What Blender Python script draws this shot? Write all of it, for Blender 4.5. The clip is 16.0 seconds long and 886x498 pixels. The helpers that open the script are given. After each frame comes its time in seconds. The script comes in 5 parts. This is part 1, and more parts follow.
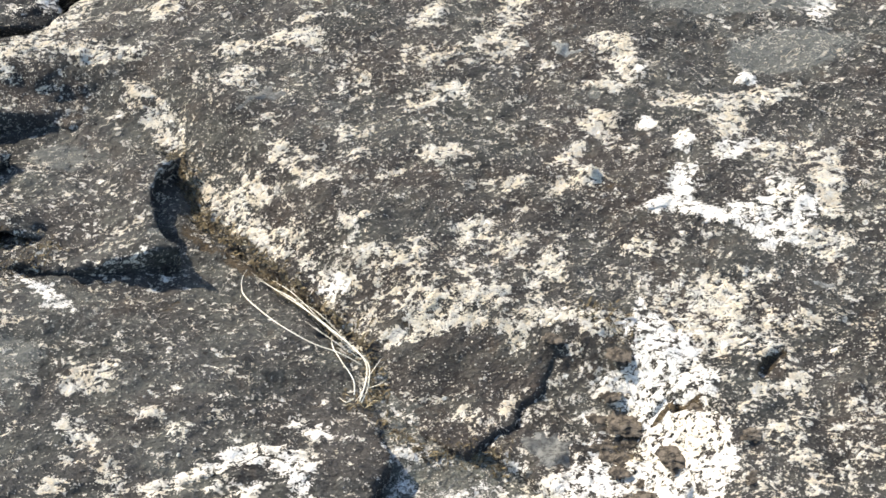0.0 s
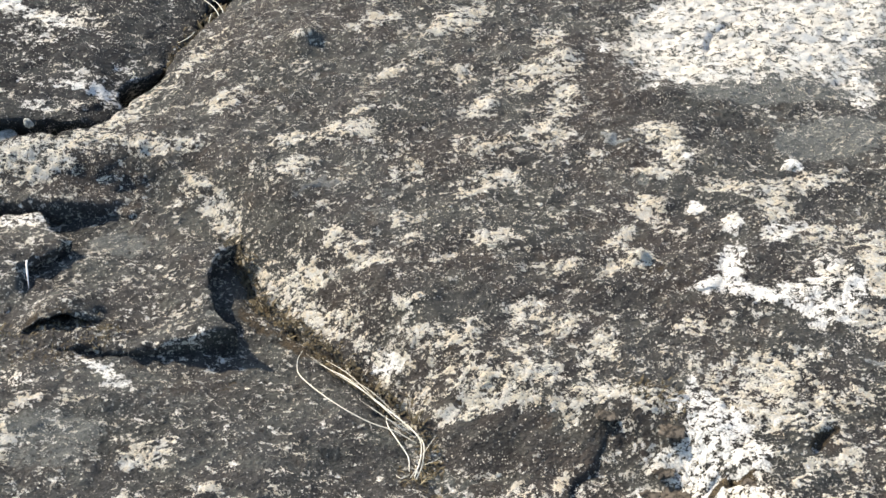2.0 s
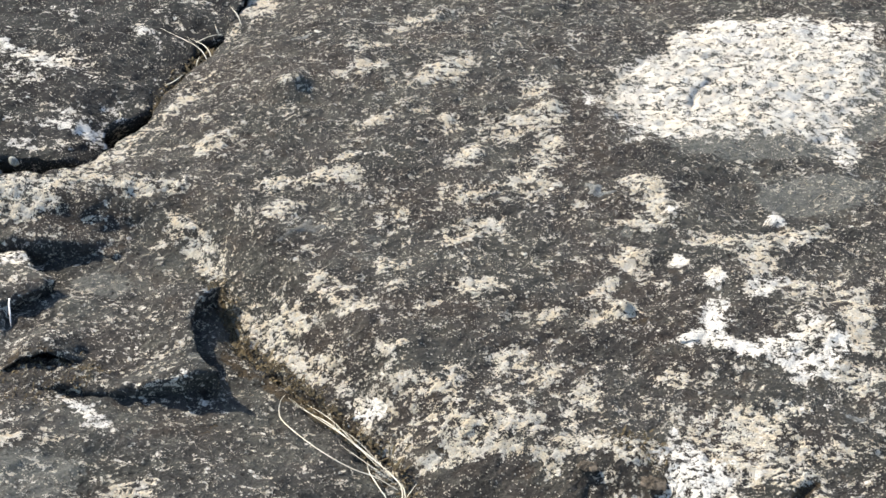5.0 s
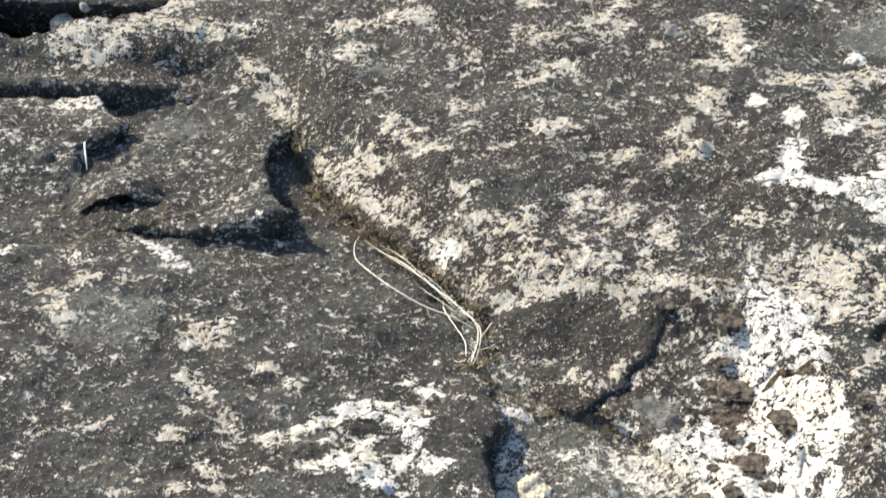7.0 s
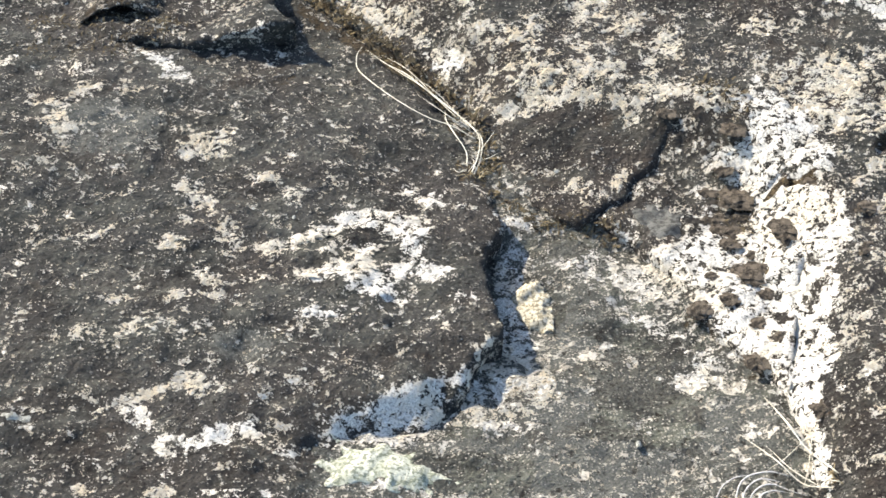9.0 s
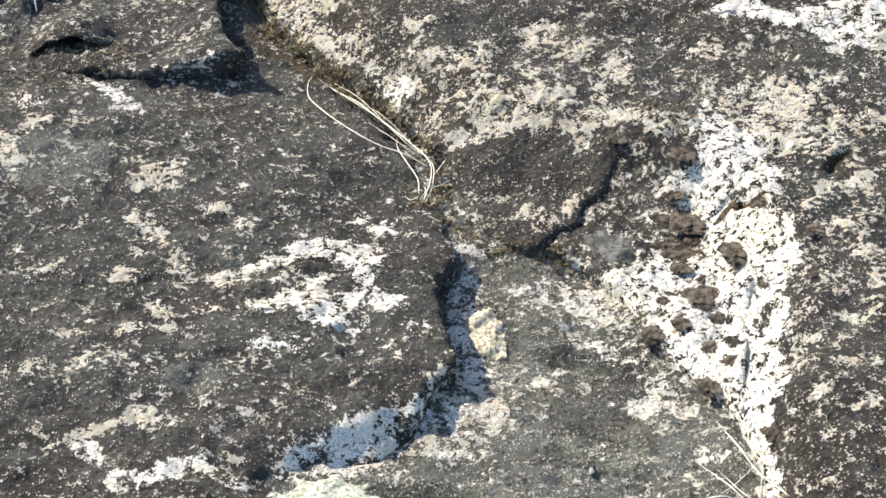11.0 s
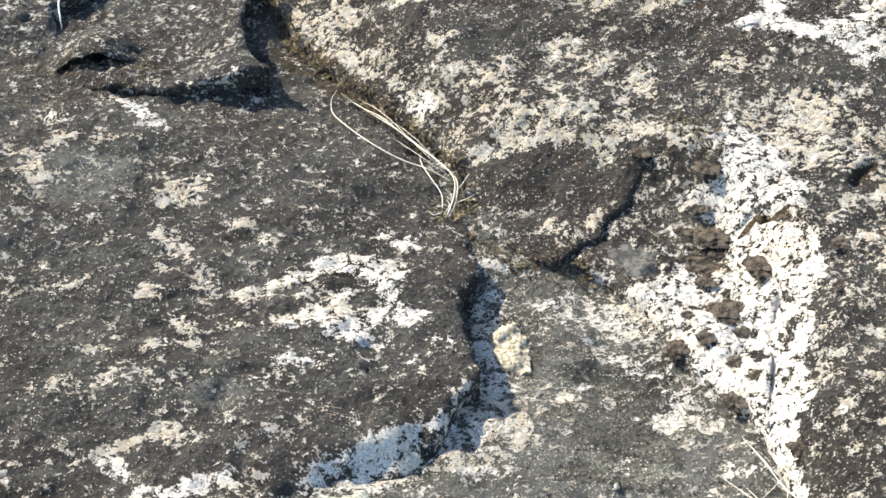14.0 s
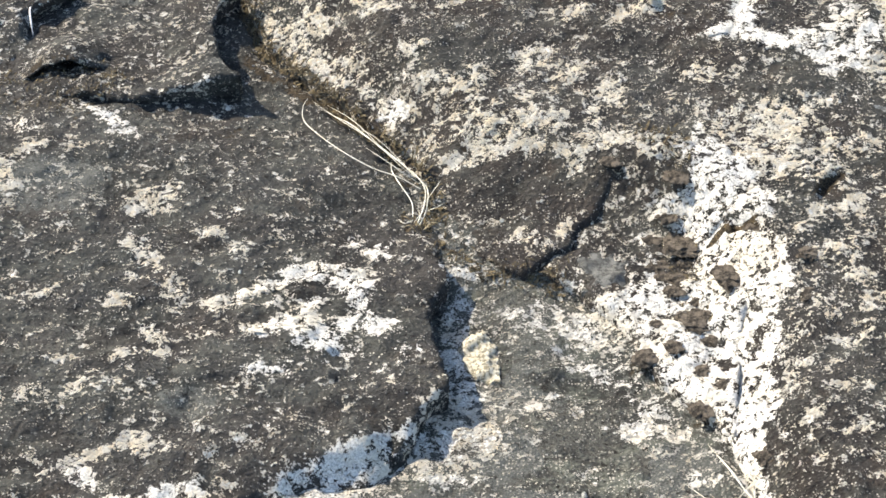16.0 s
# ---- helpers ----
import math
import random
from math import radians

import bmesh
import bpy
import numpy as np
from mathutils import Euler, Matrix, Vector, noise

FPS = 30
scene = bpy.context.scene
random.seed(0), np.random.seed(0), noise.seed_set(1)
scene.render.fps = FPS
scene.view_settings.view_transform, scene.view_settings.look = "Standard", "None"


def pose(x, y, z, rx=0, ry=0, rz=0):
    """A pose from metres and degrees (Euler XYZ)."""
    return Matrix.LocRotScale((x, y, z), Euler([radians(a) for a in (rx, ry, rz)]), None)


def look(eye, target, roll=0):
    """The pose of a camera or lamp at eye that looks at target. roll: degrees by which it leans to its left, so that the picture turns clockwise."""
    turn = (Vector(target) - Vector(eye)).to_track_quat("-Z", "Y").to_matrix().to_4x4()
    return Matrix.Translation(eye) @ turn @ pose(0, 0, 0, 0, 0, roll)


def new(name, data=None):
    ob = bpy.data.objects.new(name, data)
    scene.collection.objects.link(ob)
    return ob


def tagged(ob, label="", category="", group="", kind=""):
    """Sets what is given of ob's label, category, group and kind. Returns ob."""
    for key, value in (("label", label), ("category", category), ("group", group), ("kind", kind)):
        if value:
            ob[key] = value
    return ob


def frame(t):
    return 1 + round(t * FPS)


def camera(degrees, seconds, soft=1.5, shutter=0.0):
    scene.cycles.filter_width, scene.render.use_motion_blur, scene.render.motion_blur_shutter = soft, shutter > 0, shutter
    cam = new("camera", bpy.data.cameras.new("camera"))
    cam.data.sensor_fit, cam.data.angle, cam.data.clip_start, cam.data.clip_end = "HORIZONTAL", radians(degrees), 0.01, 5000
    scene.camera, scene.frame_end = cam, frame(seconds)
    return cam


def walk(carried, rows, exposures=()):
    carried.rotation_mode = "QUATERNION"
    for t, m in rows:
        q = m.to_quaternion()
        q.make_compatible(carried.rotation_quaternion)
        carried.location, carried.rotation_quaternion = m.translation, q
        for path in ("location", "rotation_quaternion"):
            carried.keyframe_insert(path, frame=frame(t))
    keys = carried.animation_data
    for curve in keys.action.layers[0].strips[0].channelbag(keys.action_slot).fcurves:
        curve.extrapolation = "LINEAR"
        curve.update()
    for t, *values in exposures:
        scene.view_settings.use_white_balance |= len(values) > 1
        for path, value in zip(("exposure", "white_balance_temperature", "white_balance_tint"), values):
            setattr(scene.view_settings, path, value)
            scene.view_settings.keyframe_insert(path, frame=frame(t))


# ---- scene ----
cam = camera(32.0, 16.0, soft=1.55, shutter=0.2)
PATH = [
    (0, (0.0118, 0.0795, 1.3220), (0.1480, 1.6105, 0.0424), 2.29),
    (0.5, (0.0275, 0.0309, 1.3181), (0.1957, 1.5969, 0.0853), 2.69),
    (1, (0.0020, 0.0257, 1.3033), (0.1312, 1.6108, 0.0905), 1.24),
    (1.5, (-0.0064, 0.0285, 1.2998), (0.0979, 1.6417, 0.1223), 0.66),
    (2, (-0.0070, 0.0235, 1.2994), (0.0794, 1.6534, 0.1435), 0.95),
    (2.5, (-0.0106, 0.0228, 1.3061), (0.0690, 1.6728, 0.1786), 0.75),
    (3, (-0.0055, 0.0219, 1.3141), (0.0827, 1.6814, 0.2014), 0.89),
    (3.2, (0.0007, 0.0143, 1.3178), (0.0869, 1.6791, 0.2129), 1.27),
    (5.3, (-0.0335, 0.0204, 1.2992), (0.0893, 1.6847, 0.1969), 2.93),
    (5.5, (-0.0388, 0.0233, 1.3026), (0.0748, 1.6847, 0.1951), 2.57),
    (6, (-0.0390, 0.0225, 1.3035), (0.0338, 1.6791, 0.1854), 1.17),
    (6.5, (-0.0420, 0.0197, 1.2965), (0.0151, 1.6525, 0.1429), 1.12),
    (7, (-0.0351, 0.0093, 1.2709), (0.0035, 1.5714, 0.0226), 0.97),
    (7.5, (-0.0363, 0.0062, 1.2613), (-0.0242, 1.5070, -0.0605), 0.13),
    (8, (-0.0378, 0.0121, 1.2649), (-0.0445, 1.4825, -0.0908), -0.69),
    (8.5, (-0.0291, -0.0009, 1.2500), (-0.0429, 1.4504, -0.1261), -0.24),
    (9, (0.0000, -0.0000, 1.2500), (0.0000, 1.4142, -0.1642), -0.00),
    (9.5, (0.0142, 0.0042, 1.2543), (0.0434, 1.4178, -0.1602), 0.41),
    (10, (0.0197, 0.0117, 1.2647), (0.0565, 1.4306, -0.1443), 0.34),
    (10.2, (0.0164, 0.0065, 1.2609), (0.0608, 1.4368, -0.1363), 0.36),
    (12.3, (0.0198, 0.0132, 1.2596), (0.0574, 1.4392, -0.1423), 0.23),
    (12.5, (0.0220, 0.0135, 1.2629), (0.0574, 1.4406, -0.1379), 0.01),
    (13, (0.0198, 0.0124, 1.2605), (0.0529, 1.4447, -0.1350), -0.25),
    (13.5, (0.0181, 0.0106, 1.2598), (0.0378, 1.4440, -0.1349), -0.71),
    (14, (0.0180, 0.0110, 1.2635), (0.0295, 1.4506, -0.1249), -0.76),
    (14.5, (0.0128, 0.0139, 1.2637), (0.0295, 1.4550, -0.1230), -0.61),
    (15, (0.0194, 0.0099, 1.2615), (0.0417, 1.4525, -0.1236), -0.28),
    (15.5, (0.0219, 0.0118, 1.2667), (0.0486, 1.4522, -0.1207), -0.27),
    (16, (0.0308, 0.0142, 1.2726), (0.0672, 1.4541, -0.1150), -0.00),
]
walk(cam, [(t, look(eye, target, roll)) for t, eye, target, roll in PATH], exposures=[(0.0, 1.10), (1.0, 0.92), (2.0, 0.87), (3.0, 0.83), (6.0, 0.82), (7.5, 0.96), (9.0, 0.92), (16.0, 0.93)])

# ---- light: low sun from behind on the left, clear sky ----
SUN_AZIMUTH, SUN_HEIGHT = 142.0, 34.0
world = bpy.data.worlds.new("sky")
scene.world = world
world.use_nodes = True
wn = world.node_tree
sky = wn.nodes.new("ShaderNodeTexSky")
sky.sky_type, sky.sun_disc = "NISHITA", False
sky.sun_elevation, sky.sun_rotation = radians(SUN_HEIGHT), radians(90.0 - SUN_AZIMUTH)
wn.links.new(sky.outputs[0], wn.nodes["Background"].inputs[0])
wn.nodes["Background"].inputs[1].default_value = 0.16
sun = new("sun", bpy.data.lights.new("sun", "SUN"))
sun.data.energy, sun.data.angle, sun.data.color = 5.0, radians(0.55), (1.0, 0.888, 0.728)
az, el = radians(SUN_AZIMUTH), radians(SUN_HEIGHT)
way = Vector((math.cos(az) * math.cos(el), math.sin(az) * math.cos(el), math.sin(el)))
sun.matrix_world = look(way * 20, (0, 0, 0))


# ---- material helpers ----
class Nodes:
    """Short hand for a node material."""

    def __init__(self, name):
        self.mat = bpy.data.materials.new(name)
        self.mat.use_nodes = True
        self.tree = self.mat.node_tree
        self.shader = self.tree.nodes["Principled BSDF"]
        self.coords = self.add("ShaderNodeTexCoord").outputs["Object"]

    def add(self, kind, **inputs):
        node = self.tree.nodes.new(kind)
        for key, value in inputs.items():
            self.put(node.inputs[key], value)
        return node

    def put(self, socket, value):
        if isinstance(value, bpy.types.NodeSocket):
            self.tree.links.new(value, socket)
        elif isinstance(value, tuple) and len(value) == 3 and socket.type == "RGBA":
            socket.default_value = (*value, 1)
        else:
            socket.default_value = value

    def maths(self, op, a, b=0.0, clamp=False):
        node = self.tree.nodes.new("ShaderNodeMath")
        node.operation, node.use_clamp = op, clamp
        self.put(node.inputs[0], a)
        self.put(node.inputs[1], b)
        return node.outputs[0]

    def noise(self, scale, detail=4.0, rough=0.55, stretch=(1, 1, 1), shift=0.0):
        place = self.add("ShaderNodeMapping", Vector=self.coords)
        place.inputs["Scale"].default_value = stretch
        place.inputs["Location"].default_value = (shift, shift * 0.7, shift * 1.3)
        node = self.add("ShaderNodeTexNoise", Vector=place.outputs[0], Scale=scale, Detail=detail, Roughness=rough)
        return node.outputs[0]

    def cells(self, scale, shift=0.0):
        place = self.add("ShaderNodeMapping", Vector=self.coords)
        place.inputs["Location"].default_value = (shift, shift, shift)
        node = self.add("ShaderNodeTexVoronoi", Vector=place.outputs[0], Scale=scale)
        return node.outputs["Distance"], node.outputs["Color"]

    def ramp(self, value, low, high):
        """0 below low, 1 above high."""
        node = self.add("ShaderNodeMapRange", Value=value)
        node.inputs["From Min"].default_value, node.inputs["From Max"].default_value = low, high
        node.interpolation_type = "SMOOTHSTEP"
        return node.outputs[0]

    def blend(self, amount, a, b):
        node = self.tree.nodes.new("ShaderNodeMix")
        node.data_type = "RGBA"
        self.put(node.inputs[0], amount)
        self.put(node.inputs[6], a)
        self.put(node.inputs[7], b)
        return node.outputs[2]

    def finish(self, color, rough=0.9, height=None, distance=0.002, strength=0.7):
        self.put(self.shader.inputs["Base Color"], color)
        self.put(self.shader.inputs["Roughness"], rough)
        self.shader.inputs["Specular IOR Level"].default_value = 0.3
        if height is not None:
            bump = self.add("ShaderNodeBump", Height=height, Strength=strength, Distance=distance)
            self.put(self.shader.inputs["Normal"], bump.outputs[0])
        return self.mat


def rock_material(name, dark, mid, shift=0.0, speck=0.5, brown=0.45):
    """Dark crusted rock. The vertex attribute cover tells where lichen grows: red cream, green white, blue soil, alpha bare grey."""
    n = Nodes(name)
    cover = n.add("ShaderNodeAttribute")
    cover.attribute_name = "cover"
    split = n.add("ShaderNodeSeparateColor", Color=cover.outputs["Color"])
    cream_b, white_b, soil_b, grey_b = split.outputs[0], split.outputs[1], split.outputs[2], cover.outputs["Alpha"]
    broad = n.noise(9, 5, 0.6, shift=shift)
    grain = n.noise(430, 4, 0.7, shift=shift)
    fine = n.noise(170, 3, 0.6, (0.95, 1.0, 1.0), shift)
    patch = n.noise(38, 3, 0.55, (0.9, 1.0, 1.0), shift + 3)
    # bare and crusted rock
    base = n.blend(n.ramp(broad, 0.35, 0.68), dark, mid)
    base = n.blend(n.maths("MULTIPLY", n.ramp(fine, 0.45, 0.75), 0.55), base, tuple(min(1, 2.2 * c) for c in mid))
    base = n.blend(n.maths("MULTIPLY", n.ramp(grain, 0.52, 0.36), 0.8), base, tuple(0.35 * c for c in dark))
    hue_b = n.noise(5.5, 3, 0.6, shift=shift + 51)
    base = n.blend(n.maths("MULTIPLY", n.ramp(hue_b, 0.46, 0.62), brown), base, (0.064, 0.050, 0.041))
    base = n.blend(n.maths("MULTIPLY", n.ramp(hue_b, 0.50, 0.36), 0.35), base, (0.072, 0.078, 0.068))
    film = n.maths("MULTIPLY", n.ramp(n.maths("ADD", n.maths("MULTIPLY", n.noise(16, 3, 0.6, (0.8, 1.2, 1), shift + 31), 0.75), n.maths("MULTIPLY", fine, 0.3)), 0.50, 0.66), 0.5)
    base = n.blend(film, base, tuple(k * c for k, c in zip((1.75, 1.85, 1.7), mid)))
    stain = n.maths("MULTIPLY", n.ramp(n.maths("ADD", n.maths("MULTIPLY", n.noise(22, 3, 0.6, shift=shift + 41), 0.8), n.maths("MULTIPLY", grain, 0.25)), 0.58, 0.68), brown)
    base = n.blend(stain, base, (0.075, 0.052, 0.036))
    # plain grey crust
    grey_f = n.ramp(n.maths("ADD", n.maths("MULTIPLY", grey_b, 1.0), n.maths("MULTIPLY", n.maths("SUBTRACT", fine, 0.5), 0.8)), 0.42, 0.58)
    grey_c = n.blend(n.ramp(grain, 0.35, 0.65), (0.10, 0.105, 0.095), (0.21, 0.215, 0.195))
    base = n.blend(n.maths("MULTIPLY", grey_f, 0.85), base, grey_c)
    # small pale specks, of two sizes
    for scale, size, share, seed in ((300, 0.30, speck, 0.0), (150, 0.24, 0.30 * speck, 17.0)):
        near, tint = n.cells(scale, shift + seed)
        parts = n.add("ShaderNodeSeparateColor", Color=tint).outputs
        dots = n.maths("MULTIPLY", n.ramp(n.maths("ADD", near, n.maths("MULTIPLY", n.maths("SUBTRACT", grain, 0.5), 0.5)), size + 0.08, size - 0.06), n.ramp(n.noise(55, 4, 0.7, shift=shift + 9 + seed), 0.42, 0.56))
        dots = n.maths("MULTIPLY", dots, n.ramp(parts[0], 1.0 - share, 1.05 - share))
        base = n.blend(n.maths("MULTIPLY", dots, n.maths("ADD", n.maths("MULTIPLY", parts[1], 0.5), 0.45)), base, (0.70, 0.66, 0.56))
    # cream lichen, in ragged patches
    middle = n.noise(88, 3, 0.55, (0.85, 1.0, 1.0), shift + 13)
    raw = n.maths("ADD", n.maths("MULTIPLY", n.maths("SUBTRACT", patch, 0.5), 2.0), n.maths("MULTIPLY", n.maths("SUBTRACT", fine, 0.5), 2.7))
    raw = n.maths("ADD", raw, n.maths("MULTIPLY", n.maths("SUBTRACT", middle, 0.5), 2.6))
    raw = n.maths("ADD", raw, n.maths("MULTIPLY", n.maths("SUBTRACT", grain, 0.5), 2.5))
    cream_s = n.maths("ADD", n.maths("ADD", raw, cream_b), -0.5)
    cream_f = n.ramp(cream_s, -0.07, 0.14)
    hue = n.noise(26, 3, 0.6, shift=shift + 5)
    cream_c = n.blend(n.ramp(hue, 0.35, 0.65), (0.88, 0.82, 0.68), (0.90, 0.785, 0.59))
    cream_c = n.blend(n.maths("MULTIPLY", n.ramp(n.noise(75, 3, 0.6, shift=shift + 71), 0.46, 0.58), 0.7), cream_c, (0.89, 0.865, 0.79))
    cream_c = n.blend(n.maths("MULTIPLY", n.ramp(grain, 0.52, 0.36), 0.5), cream_c, (0.23, 0.19, 0.13))
    cream_c = n.blend(n.maths("MULTIPLY", n.ramp(fine, 0.47, 0.36), 0.4), cream_c, (0.38, 0.32, 0.235))
    base = n.blend(n.maths("MULTIPLY", cream_f, 0.95), base, cream_c)
    # chalk white lichen
    white_s = n.maths("ADD", n.maths("ADD", n.maths("MULTIPLY", raw, 0.75), white_b), -0.55)
    white_f = n.ramp(white_s, -0.08, 0.12)
    white_c = n.blend(n.ramp(grain, 0.38, 0.56), (0.44, 0.43, 0.39), (0.77, 0.745, 0.68))
    white_c = n.blend(n.maths("MULTIPLY", n.ramp(n.noise(14, 4, 0.7, shift=shift + 21), 0.46, 0.62), 0.6), white_c, (0.66, 0.58, 0.43))
    white_c = n.blend(n.maths("MULTIPLY", n.ramp(grey_b, 0.35, 0.75), 0.7), white_c, n.blend(n.ramp(hue, 0.40, 0.60), (0.46, 0.46, 0.42), (0.56, 0.51, 0.42)))
    base = n.blend(white_f, base, white_c)
    # dark pits where the crust has fallen out, their small shadows painted in too
    pit = n.maths("ADD", n.noise(95, 3, 0.6, shift=shift + 61), n.maths("MULTIPLY", n.maths("SUBTRACT", grain, 0.5), 0.25))
    pit_f = n.ramp(pit, 0.37, 0.31)
    base = n.blend(n.maths("MULTIPLY", pit_f, n.maths("SUBTRACT", 0.85, n.maths("MULTIPLY", white_f, 0.65))), base, (0.020, 0.016, 0.012))
    # soil and dry moss in hollows
    soil_s = n.maths("ADD", n.maths("SUBTRACT", soil_b, n.maths("MULTIPLY", raw, 0.4)), -0.5)
    soil_f = n.maths("MULTIPLY", n.ramp(soil_s, -0.12, 0.14), n.ramp(soil_b, 0.05, 0.25))
    soil_c = n.blend(n.ramp(grain, 0.38, 0.62), (0.022, 0.016, 0.010), (0.13, 0.095, 0.05))
    base = n.blend(soil_f, base, soil_c)
    height = n.maths("ADD", n.maths("MULTIPLY", fine, 2.2), n.maths("ADD", n.maths("MULTIPLY", grain, 1.1), n.maths("MULTIPLY", middle, 1.5)))
    height = n.maths("ADD", height, n.maths("MULTIPLY", n.maths("MAXIMUM", cream_f, white_f), 0.35))
    height = n.maths("MULTIPLY", height, n.maths("SUBTRACT", 1.0, n.maths("MULTIPLY", white_f, 0.72)))
    height = n.maths("SUBTRACT", height, n.maths("MULTIPLY", pit_f, 0.9))
    height = n.maths("SUBTRACT", height, n.maths("MULTIPLY", grey_f, n.maths("MULTIPLY", fine, 0.8)))
    return n.finish(base, 0.88, height, 0.0080, 1.0)


ROCK_DARK = rock_material("dark_crusted_rock", (0.024, 0.0225, 0.021), (0.070, 0.066, 0.060), 0.0, 0.6)
ROCK_SHELF = rock_material("grey_green_crusted_rock", (0.027, 0.028, 0.026), (0.089, 0.086, 0.079), 1.0, 0.32, 0.32)
ROCK_FAR = rock_material("blue_grey_crusted_rock", (0.011, 0.011, 0.011), (0.036, 0.037, 0.037), 2.0, 0.40, 0.1)
ROCK_BROWN = rock_material("brown_crusted_rock", (0.034, 0.031, 0.028), (0.086, 0.078, 0.069), 4.0, 0.3)
ROCK_GREY = rock_material("grey_crusted_rock", (0.046, 0.046, 0.040), (0.150, 0.151, 0.130), 7.0, 0.7, 0.15)

# ---- relief ----
# the seam along the foot of the big dome, from the far left round to the near right
SEAM = [(-2.2, 2.0), (-0.621, 1.952), (-0.519, 1.953), (-0.477, 1.952), (-0.44, 1.955), (-0.40, 1.952), (-0.365, 1.935), (-0.33, 1.945), (-0.29, 1.962), (-0.245, 1.93), (-0.204, 1.854), (-0.187, 1.80), (-0.165, 1.738), (-0.11, 1.676), (-0.053, 1.60),
        (0.005, 1.525), (0.046, 1.465), (0.066, 1.40), (0.082, 1.355), (0.112, 1.319), (0.160, 1.293), (0.175, 1.304), (0.191, 1.316), (0.212, 1.325), (0.218, 1.340), (0.228, 1.359), (0.245, 1.366), (0.258, 1.377), (0.262, 1.390), (0.277, 1.401), (0.293, 1.405), (0.309, 1.399),
        (0.322, 1.408), (0.345, 1.392), (0.364, 1.34), (0.362, 1.22), (0.349, 1.15), (0.335, 1.081), (0.360, 1.01), (0.368, 0.958), (0.367, 0.90), (0.37, 0.6), (0.40, -0.6)]


def smooth(v, a, b):
    v = np.clip((v - a) / (b - a), 0, 1)
    return v * v * (3 - 2 * v)


def nearest(x, y, line, closed=False):
    """The distance from points to a line of corners, and the nearest places on it."""
    best = np.full(x.shape, 1e9)
    qx, qy = np.zeros_like(x), np.zeros_like(y)
    ends = line[1:] + line[:1] if closed else line[1:]
    for (ax, ay), (bx, by) in zip(line, ends):
        dx, dy = bx - ax, by - ay
        k = np.clip(((x - ax) * dx + (y - ay) * dy) / (dx * dx + dy * dy + 1e-12), 0, 1)
        px, py = ax + k * dx, ay + k * dy
        d = np.hypot(x - px, y - py)
        near = d < best
        best, qx, qy = np.where(near, d, best), np.where(near, px, qx), np.where(near, py, qy)
    return best, qx, qy


def inside(x, y, line):
    odd = np.zeros(x.shape, bool)
    for (ax, ay), (bx, by) in zip(line, line[1:] + line[:1]):
        cross = (ay > y) != (by > y)
        with np.errstate(divide="ignore", invalid="ignore"):
            odd ^= cross & (x < (bx - ax) * (y - ay) / (by - ay) + ax)
    return odd


def ripple(x, y, scale, depth, seed=0.0):
    """Smooth relief from a few crossed waves."""
    out = np.zeros_like(x)
    rng = np.random.RandomState(int(seed * 10) + 11)
    for k in range(14):
        a, p, f = rng.uniform(0, math.tau), rng.uniform(0, math.tau), scale * rng.uniform(0.5, 2.2)
        out += np.sin(math.tau * f * (x * math.cos(a) + y * math.sin(a)) + p) / f * scale
    return depth * out / 4.0


DOME_EDGE = SEAM + [(0.55, -0.9), (1.0, -1.25), (1.7, -1.1), (2.3, -0.6), (2.75, 0.3), (3.0, 1.3), (2.85, 2.4), (3.1, 3.4), (2.7, 4.4), (2.1, 5.0), (1.3, 5.3), (0.6, 5.1), (0.15, 4.6), (-0.02, 4.0), (-0.12, 3.4), (-0.19, 3.0), (-0.224, 2.837), (-0.233, 2.724), (-0.248, 2.620), (-0.271, 2.52), (-0.314, 2.431), (-0.352, 2.349), (-0.369, 2.291), (-0.412, 2.225), (-0.440, 2.150),
                    (-0.491, 2.097), (-0.546, 2.066), (-0.600, 2.050), (-1.1, 2.06), (-1.7, 2.10), (-2.1, 2.06)]


CREVICE = [(-1.6, 2.2), (-0.62, 2.19), (-0.50, 2.23), (-0.42, 2.32), (-0.35, 2.45), (-0.27, 2.65), (-0.23, 2.80), (-0.19, 3.0), (-0.12, 3.4), (-0.05, 5.5)]


FOOT = [(-2.2, 2.03), (-0.62, 1.985), (-0.44, 1.99), (-0.33, 1.97), (-0.25, 1.91), (-0.187, 1.80), (-0.11, 1.676), (0.005, 1.525), (0.07, 1.42), (0.13, 1.32), (0.21, 1.24), (0.28, 1.15), (0.33, 1.05), (0.36, 0.92), (0.37, 0.6), (0.40, -0.6)]


def ground_height(x, y):
    """The broad shape of the outcrop, without steps."""
    d, _, _ = nearest(x, y, FOOT)
    right = inside(x, y, FOOT + [(4, -0.6), (4, 7), (-2.2, 7)])
    side = d * smooth(y, 1.25, 1.6) + np.clip(x - 0.345, 0, 1) * (1 - smooth(y, 1.25, 1.6))
    up = 0.055 * smooth(side, 0.0, 0.11) + 0.05 * smooth(d, 0.03, 0.75) + 0.012 * smooth(d, 0, 0.06)
    z = np.where(right, up, 0.02 * smooth(d, 0.0, 0.6))
    z = z - 0.11 * np.clip(y - 2.25, 0, 3) ** 2 - 0.05 * smooth(nearest(x, y, CREVICE)[0], 0.22, 0.0) * (1 - 0.55 * smooth(x, -0.36, -0.52))
    r = np.hypot(x - 0.2, y - 1.8)
    return z + ripple(x, y, 1.6, 0.006) - 0.09 * np.clip(r - 1.6, 0, 3) ** 2


